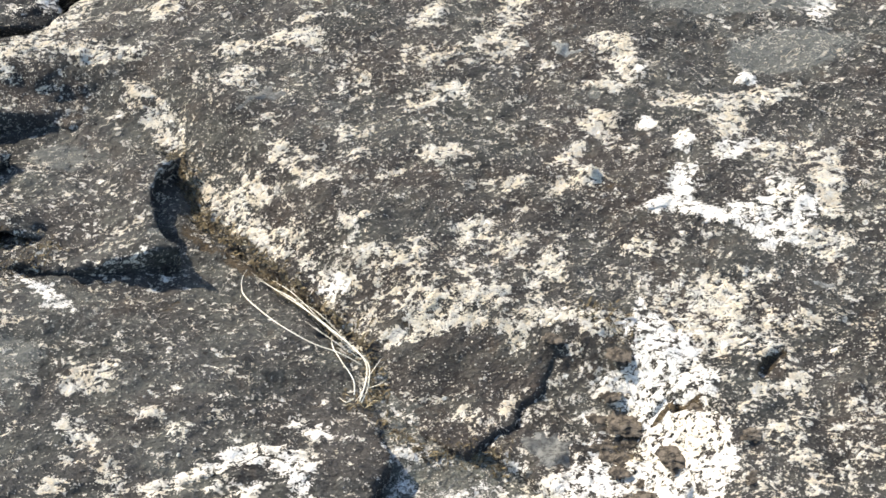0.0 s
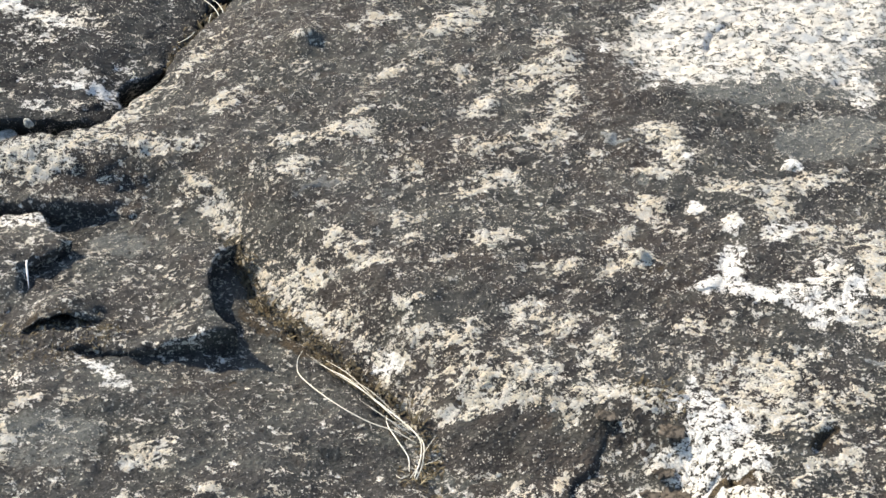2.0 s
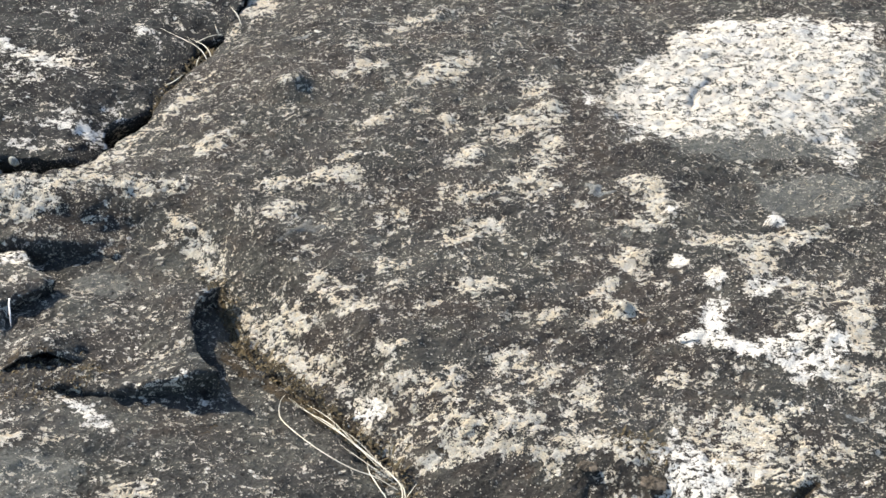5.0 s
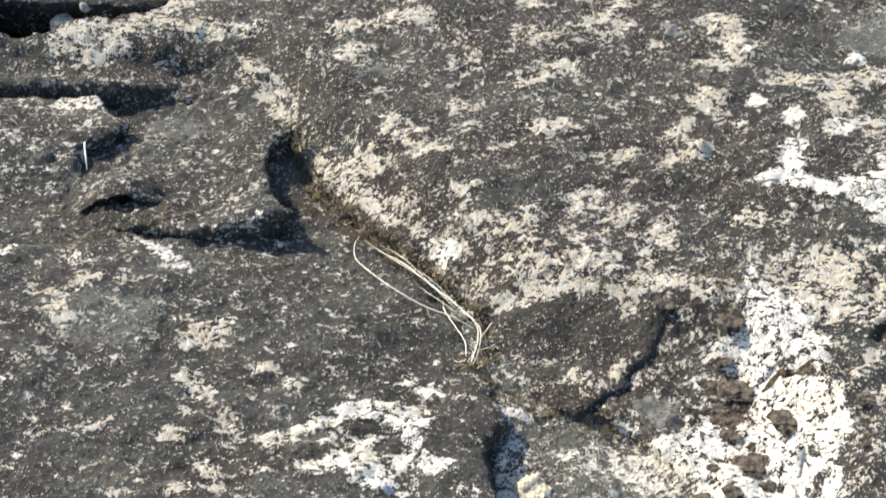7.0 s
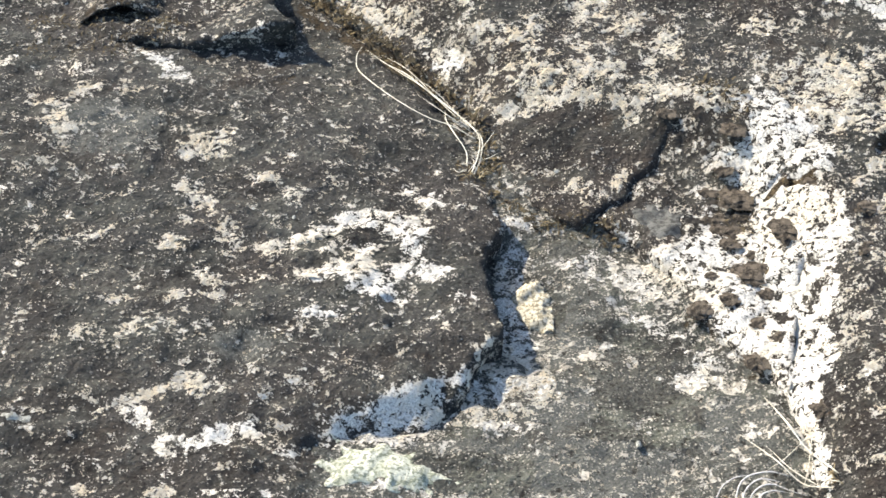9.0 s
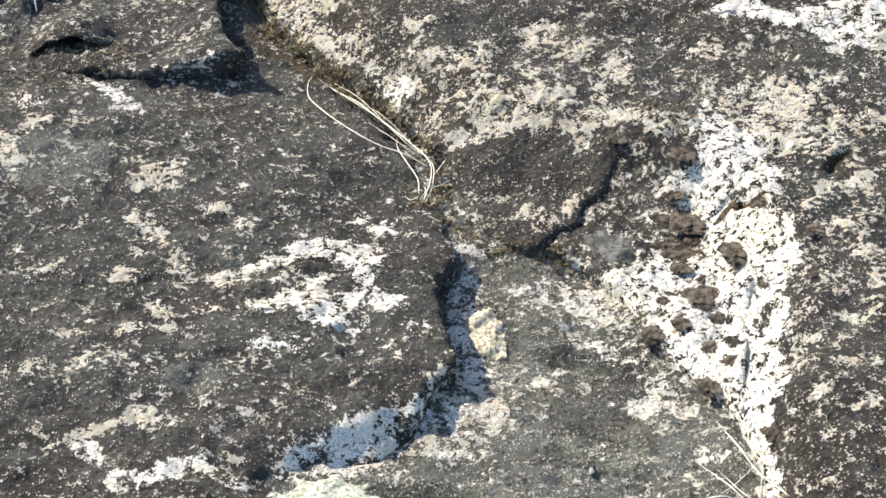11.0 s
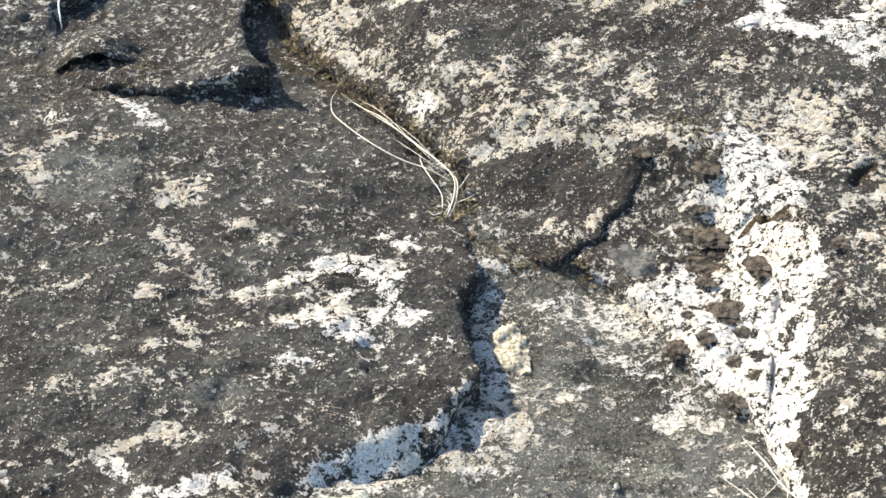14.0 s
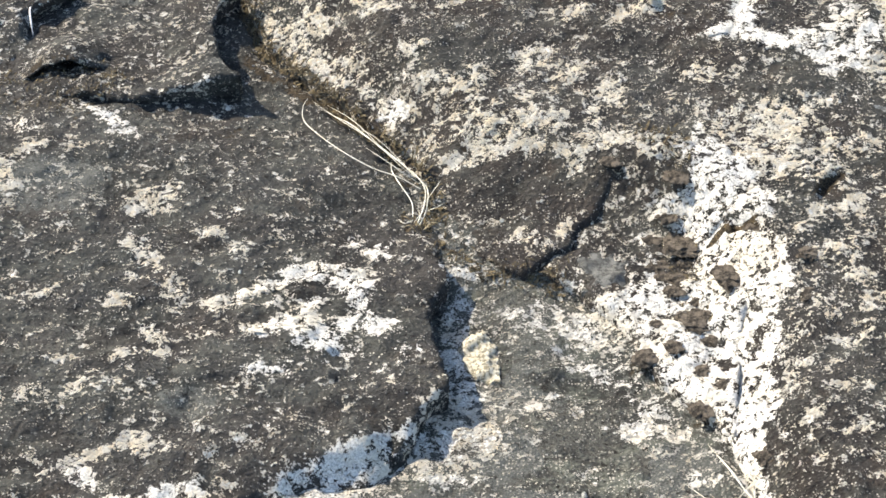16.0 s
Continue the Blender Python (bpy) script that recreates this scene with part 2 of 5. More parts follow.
def lattice(ix, iy, seed):
    n = (ix * 374761393 + iy * 668265263 + seed * 974711) & 0x7FFFFFFF
    n = ((n ^ (n >> 13)) * 1274126177) & 0x7FFFFFFF
    return ((n ^ (n >> 16)) & 0xFFFF) / 65535.0


def crumble(x, y, size, seed, octaves=3):
    """Uneven relief between -1 and 1, of lumps about as wide as size."""
    out, part, total = np.zeros_like(x), 1.0, 0.0
    for k in range(octaves):
        u, v = x / size + 37.3 * k, y / size + 11.9 * k
        i, j = np.floor(u).astype(np.int64), np.floor(v).astype(np.int64)
        a, b = u - i, v - j
        a, b = a * a * (3 - 2 * a), b * b * (3 - 2 * b)
        low = lattice(i, j, seed + k) * (1 - a) + lattice(i + 1, j, seed + k) * a
        high = lattice(i, j + 1, seed + k) * (1 - a) + lattice(i + 1, j + 1, seed + k) * a
        out += part * (2 * (low * (1 - b) + high * b) - 1)
        total, part, size = total + part, part * 0.55, size * 0.5
    return out / total * 1.6


def stops_of(low, high, fine_low, fine_high, step):
    """Grid lines: even in the fine stretch, ever wider beyond it."""
    lines = list(np.arange(max(low, fine_low), min(high, fine_high) + step, step))
    for end, sign in ((low, -1), (high, 1)):
        gap, at, more = step, lines[0] if sign < 0 else lines[-1], []
        while sign * (end - at) > 0:
            gap = min(gap * 1.35, 0.06)
            at += sign * gap
            more.append(at)
        lines = more[::-1] + lines if sign < 0 else lines + more
    return np.array(lines)


WINDOW = (-0.78, 1.15, 0.80, 2.98)


def relief(x, y, seed, rough=1.0):
    """The uneven skin of a rock."""
    return rough * (0.006 * crumble(x, y, 0.16, seed, 2) + 0.0040 * crumble(x, y, 0.035, seed + 1, 3) + 0.0024 * crumble(x, y, 0.013, seed + 2, 2))


def plate(name, outline, height, material, step, cover=None, drop=0.06, under=0.25, rough=1.0, jitter=0.004, seed=1):
    """A rock as a fine sheet over its outline, whose rim turns down and back under."""
    rim = 0.016
    xs, ys = [p[0] for p in outline], [p[1] for p in outline]
    gx = stops_of(min(xs) - rim, max(xs) + rim, WINDOW[0], WINDOW[1], step)
    gy = stops_of(min(ys) - rim, max(ys) + rim, WINDOW[2], WINDOW[3], step)
    x, y = (a.ravel() for a in np.meshgrid(gx, gy))
    wx = x + jitter * crumble(x, y, 0.03, seed + 3)
    wy = y + jitter * crumble(x, y, 0.03, seed + 5)
    d, qx, qy = nearest(wx, wy, outline, True)
    d = np.where(inside(wx, wy, outline), d, -d)
    fine = (x > WINDOW[0]) & (x < WINDOW[1]) & (y > WINDOW[2]) & (y < WINDOW[3])
    keep = d > np.where(fine, -rim - 1.5 * step, -0.11)
    out = np.clip(-d, 0, rim) / rim
    px = np.where(d < 0, x + (qx - wx) * (1 + under), x)
    py = np.where(d < 0, y + (qy - wy) * (1 + under), y)
    z = height(px, py) - drop * out - 0.004 * smooth(d, 0.012, 0.0)
    z = z + relief(px, py, seed, rough)
    nx, ny = len(gx), len(gy)
    ids = np.full(nx * ny, -1)
    ids[keep] = np.arange(keep.sum())
    grid = ids.reshape(ny, nx)
    quads = np.stack([grid[:-1, :-1], grid[:-1, 1:], grid[1:, 1:], grid[1:, :-1]], -1).reshape(-1, 4)
    quads = quads[(quads >= 0).all(1)]
    mesh = bpy.data.meshes.new(name)
    mesh.from_pydata(np.stack([px, py, z], -1)[keep].tolist(), [], quads.tolist())
    mesh.shade_smooth()
    mesh.materials.append(material)
    values = np.zeros((int(keep.sum()), 4), np.float32)
    if cover:
        values[:] = cover(px[keep], py[keep])
    mesh.attributes.new("cover", "FLOAT_COLOR", "POINT").data.foreach_set("color", values.ravel())
    return new(name, mesh)


def spots(x, y, groups, soft=0.35):
    """Sum of soft ellipses: centre, half lengths, turn in degrees, weight."""
    total = np.zeros_like(x)
    for rows in groups:
        for cx, cy, rx, ry, turn, weight in rows:
            near = np.nonzero((np.abs(x - cx) < rx * 1.4) & (np.abs(y - cy) < rx * 1.4))[0]
            c, s = math.cos(radians(turn)), math.sin(radians(turn))
            dx, dy = x[near] - cx, y[near] - cy
            u, v = (dx * c + dy * s) / rx, (dy * c - dx * s) / ry
            total[near] += weight * smooth(np.hypot(u, v), 1 + soft, 1 - soft)
    return total


# ---- where lichen, soil and bare rock lie on the outcrop, in plan ----
SHOULDER_CREAM = [
    (-0.201, 2.733, 0.084, 0.031, -80, 0.66), (-0.234, 2.583, 0.046, 0.013, 86, 0.55), (-0.288, 2.372, 0.058, 0.027, 59, 0.50), (-0.347, 2.287, 0.068, 0.023, 57, 0.50),
    (-0.401, 2.196, 0.059, 0.031, 73, 0.66), (-0.463, 2.132, 0.057, 0.020, 38, 0.39), (-0.526, 2.031, 0.063, 0.019, 1, 0.83), (-0.412, 2.081, 0.074, 0.017, -16, 0.50),
    (-0.349, 2.059, 0.032, 0.013, -20, 0.66), (-0.284, 2.055, 0.026, 0.011, -20, 0.66), (-0.244, 2.168, 0.033, 0.019, 57, 0.66), (-0.285, 2.004, 0.042, 0.008, -36, 0.55),
    (-0.266, 1.970, 0.031, 0.007, -49, 0.61), (-0.224, 1.917, 0.054, 0.018, -60, 0.72), (-0.190, 1.825, 0.035, 0.009, -75, 0.66), (-0.164, 1.785, 0.019, 0.012, -41, 0.61),
]
DOME_BACK_CREAM = [
    (-0.130, 1.968, 0.026, 0.021, 78, 0.72), (-0.133, 2.040, 0.035, 0.019, 17, 0.55), (-0.060, 2.050, 0.047, 0.022, 5, 0.61), (-0.030, 2.072, 0.030, 0.012, -3, 0.44),
    (-0.122, 2.263, 0.019, 0.016, -31, 0.44), (-0.124, 2.332, 0.022, 0.020, -52, 0.50), (0.008, 2.378, 0.028, 0.023, 54, 0.66), (0.141, 2.355, 0.052, 0.035, 49, 0.66),
    (0.039, 2.457, 0.061, 0.018, 18, 0.39), (0.093, 2.578, 0.065, 0.021, 41, 0.44), (0.025, 2.213, 0.037, 0.013, 15, 0.44), (0.080, 2.237, 0.032, 0.012, 6, 0.39),
    (-0.030, 2.111, 0.036, 0.012, 26, 0.44), (0.142, 2.186, 0.021, 0.018, 85, 0.50), (0.274, 2.199, 0.061, 0.037, 44, 0.66), (0.280, 2.304, 0.044, 0.030, 61, 0.44),
]
DOME_MIDDLE_CREAM = [
    (0.285, 2.091, 0.051, 0.032, 68, 0.62), (0.163, 2.092, 0.038, 0.022, 67, 0.45), (0.203, 2.166, 0.035, 0.027, 84, 0.34), (0.139, 1.988, 0.038, 0.020, 10, 0.56),
    (0.251, 2.007, 0.044, 0.023, 13, 0.56), (0.239, 1.972, 0.038, 0.014, 10, 0.45), (0.167, 1.896, 0.025, 0.016, -7, 0.50), (0.130, 1.893, 0.033, 0.026, 21, 0.56),
    (0.191, 1.894, 0.020, 0.017, 53, 0.50), (0.037, 1.931, 0.033, 0.022, -11, 0.45), (-0.053, 1.784, 0.030, 0.021, -43, 0.84), (-0.018, 1.740, 0.033, 0.023, -15, 0.90),
    (-0.069, 1.814, 0.016, 0.014, -64, 0.56), (-0.104, 1.766, 0.021, 0.011, -58, 0.67), (-0.091, 1.738, 0.035, 0.007, -28, 0.50), (0.099, 1.857, 0.097, 0.026, -6, 0.13),
]
DOME_RIM_CREAM = [
    (-0.147, 1.749, 0.046, 0.016, -48, 0.63), (-0.082, 1.676, 0.046, 0.009, -35, 0.69), (-0.122, 1.721, 0.043, 0.014, -55, 0.52), (-0.059, 1.648, 0.026, 0.009, -32, 0.40),
    (0.008, 1.566, 0.036, 0.021, -43, 0.63), (-0.022, 1.613, 0.027, 0.012, -38, 0.40), (0.037, 1.636, 0.025, 0.017, -69, 0.34), (0.044, 1.603, 0.032, 0.009, -26, 0.34),
    (0.086, 1.571, 0.035, 0.014, -27, 0.46), (0.106, 1.530, 0.053, 0.019, -26, 0.46), (0.179, 1.550, 0.033, 0.023, 5, 0.46), (0.200, 1.626, 0.032, 0.015, 45, 0.57),
    (0.232, 1.581, 0.032, 0.018, 83, 0.40), (0.195, 1.498, 0.042, 0.020, -16, 0.57), (0.071, 1.517, 0.039, 0.015, -29, 0.52), (0.112, 1.495, 0.029, 0.011, -22, 0.46),
]
DOME_FOOT_CREAM = [
    (0.028, 1.500, 0.026, 0.021, -34, 0.65), (0.084, 1.472, 0.032, 0.009, -20, 0.65), (0.132, 1.476, 0.014, 0.005, -19, 0.71), (0.206, 1.450, 0.034, 0.007, -13, 0.58),
    (0.286, 1.545, 0.031, 0.020, 86, 0.71), (0.252, 1.502, 0.031, 0.014, 83, 0.58), (0.309, 1.501, 0.021, 0.020, 9, 0.45), (0.224, 1.427, 0.014, 0.008, -18, 0.45),
    (0.270, 1.450, 0.035, 0.014, 4, 0.58), (0.333, 1.430, 0.017, 0.017, 44, 0.65), (0.146, 1.826, 0.020, 0.018, -13, 0.52), (0.143, 1.775, 0.031, 0.018, 5, 0.58),
    (0.086, 1.728, 0.024, 0.013, 16, 0.45), (0.026, 1.825, 0.024, 0.016, -88, 0.52), (0.248, 1.693, 0.026, 0.010, 35, 0.52), (0.335, 1.750, 0.033, 0.014, 42, 0.52),
]
DOME_RIGHT_CREAM = [
    (0.418, 1.985, 0.045, 0.029, -63, 0.76), (0.433, 1.917, 0.045, 0.024, 23, 0.76), (0.373, 1.797, 0.036, 0.025, -58, 0.68), (0.350, 1.693, 0.026, 0.017, 81, 0.89),
    (0.311, 1.680, 0.021, 0.008, 26, 0.55), (0.502, 1.847, 0.049, 0.020, 6, 0.55), (0.581, 1.839, 0.077, 0.024, 14, 0.68), (0.543, 1.774, 0.037, 0.028, 46, 0.68),
    (0.608, 1.719, 0.053, 0.017, -3, 0.68), (0.653, 1.654, 0.073, 0.022, 74, 0.68), (0.613, 1.532, 0.041, 0.028, -22, 0.68), (0.387, 1.553, 0.021, 0.018, 76, 0.76),
    (0.367, 1.514, 0.024, 0.010, -8, 0.55), (0.447, 1.446, 0.051, 0.040, -10, 0.68), (0.489, 1.491, 0.042, 0.016, 4, 0.55), (0.504, 1.372, 0.040, 0.024, -1, 0.55),
]
DOME_RIGHT_WHITE = [
    (0.456, 1.929, 0.019, 0.015, 65, 0.76), (0.384, 1.790, 0.023, 0.016, -82, 0.65), (0.436, 1.795, 0.019, 0.017, 60, 0.70), (0.479, 1.752, 0.024, 0.015, 71, 0.92),
    (0.412, 1.742, 0.014, 0.013, 41, 0.70), (0.597, 1.891, 0.020, 0.016, 61, 0.76), (0.711, 1.870, 0.021, 0.009, 3, 0.65), (0.544, 1.726, 0.047, 0.019, 21, 0.70),
    (0.467, 1.666, 0.040, 0.021, 72, 0.86), (0.440, 1.622, 0.040, 0.017, -5, 0.70), (0.515, 1.595, 0.054, 0.025, -29, 0.59), (0.589, 1.610, 0.045, 0.038, 49, 0.59),
    (0.552, 1.565, 0.040, 0.024, -41, 0.54), (0.563, 1.535, 0.038, 0.020, -21, 0.54), (0.370, 1.445, 0.029, 0.017, 79, 0.54), (0.385, 1.502, 0.055, 0.007, 80, 0.54),
]
SUMMIT_WHITE = [
    (0.622, 2.301, 0.228, 0.145, 46, 0.59), (0.779, 2.350, 0.187, 0.136, 58, 0.59), (0.475, 2.220, 0.110, 0.075, 49, 0.56), (0.472, 2.349, 0.102, 0.044, 53, 0.63),
    (0.749, 2.163, 0.064, 0.049, -82, 0.54), (0.753, 2.076, 0.055, 0.021, 68, 0.65), (0.605, 2.527, 0.125, 0.036, 52, 0.54), (0.387, 2.257, 0.033, 0.028, 43, 0.65),
    (0.381, 1.411, 0.033, 0.028, -25, 0.65), (0.387, 1.380, 0.026, 0.025, -47, 0.81), (0.009, 1.565, 0.030, 0.017, -44, 0.49), (0.795, 2.529, 0.157, 0.099, 9, 0.54),
    (0.443, 1.579, 0.014, 0.007, 78, 0.65), (0.572, 1.483, 0.024, 0.016, 61, 0.43), (0.435, 1.392, 0.047, 0.025, -3, 0.32), (0.200, 1.624, 0.020, 0.008, 43, 0.54),
]
FACE_WHITE = [
    (0.403, 1.349, 0.047, 0.036, -42, 0.95), (0.405, 1.246, 0.064, 0.036, -75, 0.95), (0.383, 1.158, 0.073, 0.035, 89, 0.75), (0.375, 1.070, 0.057, 0.029, 87, 0.75),
    (0.336, 1.115, 0.038, 0.028, -68, 0.65), (0.381, 1.020, 0.026, 0.010, 81, 0.50), (0.376, 0.943, 0.056, 0.006, -89, 0.85), (0.355, 1.342, 0.023, 0.018, -83, 0.65),
    (0.317, 1.175, 0.028, 0.027, -62, 0.40), (0.402, 1.059, 0.044, 0.011, 83, 0.40), (0.356, 1.215, 0.051, 0.012, 83, 0.40), (0.425, 1.013, 0.026, 0.008, -31, 0.35),
    (0.422, 1.164, 0.024, 0.007, 84, 0.35), (0.443, 1.205, 0.025, 0.008, 81, 0.40), (0.417, 0.939, 0.017, 0.009, 89, 0.40), (0.408, 1.001, 0.021, 0.005, -35, 0.40),
]
FACE_CREAM = [
    (0.455, 1.395, 0.052, 0.023, 3, 0.45), (0.495, 1.438, 0.038, 0.032, 71, 0.40), (0.423, 1.353, 0.026, 0.018, -2, 0.35), (0.477, 1.261, 0.025, 0.010, -3, 0.35),
    (0.171, 1.336, 0.023, 0.009, -11, 0.45), (0.205, 1.350, 0.011, 0.010, 83, 0.70), (0.325, 1.374, 0.014, 0.008, -10, 0.50), (0.314, 1.429, 0.031, 0.015, -36, 0.35),
]
BLOCK_WHITE = [
    (0.339, 1.362, 0.025, 0.021, -17, 0.45), (0.332, 1.233, 0.036, 0.026, 74, 0.45), (0.291, 1.216, 0.031, 0.023, -6, 0.40), (0.356, 1.269, 0.042, 0.012, 84, 0.45),
    (0.305, 1.253, 0.042, 0.029, -15, 0.57), (0.270, 1.221, 0.038, 0.015, -46, 0.47), (0.307, 1.184, 0.030, 0.024, 89, 0.47), (0.330, 1.330, 0.024, 0.022, -53, 0.38),
    (0.304, 1.332, 0.014, 0.011, -3, 0.28), (0.262, 1.242, 0.026, 0.008, -22, 0.38),
]
SUNK_WHITE = [
    (0.111, 1.250, 0.026, 0.016, 2, 0.31), (0.216, 1.232, 0.040, 0.023, -33, 0.41), (0.217, 1.170, 0.038, 0.024, -32, 0.41), (0.257, 1.126, 0.038, 0.018, -37, 0.41),
    (0.271, 1.087, 0.033, 0.020, -30, 0.36), (0.279, 1.056, 0.047, 0.016, -13, 0.41), (0.177, 1.223, 0.032, 0.025, 6, 0.23), (0.078, 1.232, 0.050, 0.014, 88, 0.36),
    (0.075, 1.145, 0.032, 0.017, 87, 0.26), (0.068, 1.001, 0.036, 0.009, 0, 0.41), (0.226, 1.006, 0.023, 0.013, 3, 0.26), (0.323, 0.991, 0.023, 0.015, -28, 0.31),
    (0.038, 0.945, 0.008, 0.007, 87, 0.46), (-0.002, 0.984, 0.023, 0.006, 0, 0.26), (0.137, 1.083, 0.024, 0.016, 3, 0.26), (-0.053, 0.920, 0.034, 0.007, 0, 0.36),
]
SUNK_CREAM = [
    (0.102, 1.194, 0.032, 0.018, -81, 0.85), (0.093, 1.048, 0.032, 0.026, 56, 0.50), (0.062, 1.010, 0.035, 0.015, 0, 0.50), (0.107, 1.087, 0.030, 0.018, 1, 0.35),
    (0.149, 1.087, 0.024, 0.013, 1, 0.30), (0.021, 1.019, 0.022, 0.015, 0, 0.45), (0.137, 1.187, 0.035, 0.025, 83, 0.12), (0.305, 1.025, 0.036, 0.017, 2, 0.25),
]
SHELF_WHITE = [
    (-0.183, 1.251, 0.032, 0.013, 25, 0.80), (-0.146, 1.269, 0.036, 0.013, 21, 0.60), (-0.095, 1.297, 0.033, 0.013, 4, 0.65), (-0.062, 1.290, 0.030, 0.021, -17, 0.65),
    (-0.032, 1.268, 0.033, 0.014, -90, 0.50), (-0.105, 1.240, 0.038, 0.024, 3, 0.60), (-0.116, 1.206, 0.051, 0.018, 2, 0.70), (-0.075, 1.187, 0.033, 0.025, 2, 0.70),
    (-0.038, 1.229, 0.024, 0.022, 85, 0.60), (-0.009, 1.202, 0.023, 0.017, 3, 0.70), (-0.040, 1.168, 0.026, 0.010, 1, 0.55), (-0.138, 1.135, 0.030, 0.010, -5, 0.65),
    (-0.083, 1.151, 0.025, 0.005, 2, 0.40), (-0.002, 1.129, 0.015, 0.009, -62, 0.50), (0.035, 1.164, 0.012, 0.006, 1, 0.55), (-0.026, 1.345, 0.031, 0.019, -25, 0.50),
]
SHELF_LIP_WHITE = [
    (-0.006, 1.323, 0.016, 0.008, -14, 0.50), (0.080, 1.305, 0.031, 0.007, -14, 0.70), (-0.034, 1.009, 0.042, 0.030, 15, 0.50), (-0.008, 1.040, 0.035, 0.016, 35, 0.45),
    (0.035, 1.072, 0.031, 0.009, 47, 0.70), (-0.054, 0.983, 0.023, 0.014, 1, 0.55), (-0.106, 0.993, 0.012, 0.011, -79, 0.40), (0.040, 1.261, 0.020, 0.012, 3, 0.40),
    (-0.318, 0.996, 0.022, 0.013, -31, 0.80), (-0.283, 0.962, 0.031, 0.012, -2, 0.50), (-0.230, 0.967, 0.031, 0.014, 20, 0.55), (-0.275, 0.919, 0.027, 0.008, 4, 0.60),
    (-0.278, 0.942, 0.015, 0.012, -69, 0.50), (-0.203, 0.978, 0.015, 0.012, -6, 0.45), (-0.154, 0.939, 0.014, 0.009, -84, 0.55), (-0.184, 0.897, 0.038, 0.007, 5, 0.60),
]
SHELF_NEAR_PALE = [
    (-0.228, 0.899, 0.022, 0.005, -2, 0.50), (-0.349, 0.943, 0.017, 0.007, -25, 0.60), (-0.179, 0.969, 0.020, 0.010, 0, 0.35), (-0.496, 1.554, 0.032, 0.020, 26, 0.35),
    (-0.347, 1.561, 0.026, 0.011, -31, 0.55), (-0.401, 1.537, 0.013, 0.006, 4, 0.50), (-0.210, 1.194, 0.018, 0.011, 0, 0.50), (-0.202, 1.102, 0.024, 0.003, 3, 0.60),
    (-0.155, 1.036, 0.020, 0.004, 2, 0.55), (-0.115, 1.070, 0.018, 0.004, 52, 0.55), (-0.278, 1.085, 0.014, 0.004, 2, 0.50), (-0.390, 0.955, 0.006, 0.005, -35, 0.50),
]
SHELF_CREAM = [
    (-0.285, 1.426, 0.040, 0.017, 19, 0.55), (-0.295, 1.329, 0.029, 0.010, -34, 0.50), (-0.276, 1.308, 0.027, 0.010, -28, 0.50), (-0.294, 1.354, 0.033, 0.007, 18, 0.45),
    (-0.494, 1.484, 0.031, 0.012, 3, 0.50), (-0.480, 1.449, 0.020, 0.011, 3, 0.45), (-0.450, 1.514, 0.027, 0.008, 32, 0.50), (-0.485, 1.365, 0.032, 0.007, 36, 0.45),
    (-0.446, 1.379, 0.047, 0.006, -61, 0.40), (-0.362, 1.342, 0.013, 0.010, -79, 0.45), (-0.204, 1.359, 0.019, 0.009, 1, 0.45), (-0.176, 1.338, 0.013, 0.012, -74, 0.50),
    (-0.311, 1.248, 0.018, 0.011, 2, 0.45), (-0.265, 1.193, 0.032, 0.010, -44, 0.55), (-0.281, 1.160, 0.029, 0.007, 15, 0.55), (-0.237, 1.160, 0.022, 0.007, 2, 0.45),
]
SHELF_NEAR_CREAM = [
    (-0.347, 1.151, 0.028, 0.008, -5, 0.45), (-0.337, 1.107, 0.016, 0.009, 33, 0.60), (-0.314, 1.129, 0.025, 0.010, 33, 0.35), (-0.406, 1.248, 0.018, 0.005, 35, 0.60),
    (-0.444, 1.249, 0.030, 0.011, 3, 0.30), (-0.240, 1.250, 0.023, 0.011, -83, 0.45), (-0.447, 1.160, 0.023, 0.004, 0, 0.35), (-0.461, 1.134, 0.017, 0.006, -3, 0.35),
    (-0.272, 1.041, 0.020, 0.010, 44, 0.60), (-0.315, 1.014, 0.027, 0.004, 20, 0.55), (-0.357, 0.907, 0.012, 0.010, -14, 0.75), (-0.276, 0.900, 0.016, 0.008, -5, 0.75),
    (-0.352, 0.995, 0.010, 0.006, -5, 0.50), (-0.254, 1.027, 0.035, 0.011, 1, 0.25), (-0.131, 1.360, 0.015, 0.010, 4, 0.35), (-0.395, 1.519, 0.018, 0.009, 4, 0.40),
]
FLAKE_PALE = [
    (-0.354, 1.574, 0.039, 0.008, -28, 0.75), (-0.320, 1.545, 0.027, 0.004, -49, 0.55), (-0.459, 1.494, 0.030, 0.014, 24, 0.45), (-0.465, 1.561, 0.020, 0.016, -64, 0.40),
    (-0.288, 1.625, 0.062, 0.005, 4, 0.45), (-0.516, 1.919, 0.047, 0.035, 29, 0.50), (-0.173, 1.556, 0.021, 0.007, 28, 0.45), (-0.384, 1.490, 0.027, 0.015, 3, 0.25),
    (-0.247, 1.615, 0.055, 0.010, 3, 0.42), (-0.306, 1.796, 0.024, 0.014, -3, 0.30), (-0.326, 1.700, 0.030, 0.016, 2, 0.25), (-0.422, 1.438, 0.039, 0.013, 23, 0.35),
    (-0.197, 1.494, 0.028, 0.006, 3, 0.35), (-0.314, 1.483, 0.022, 0.020, -57, 0.20), (-0.472, 1.718, 0.022, 0.011, 21, 0.40),
]
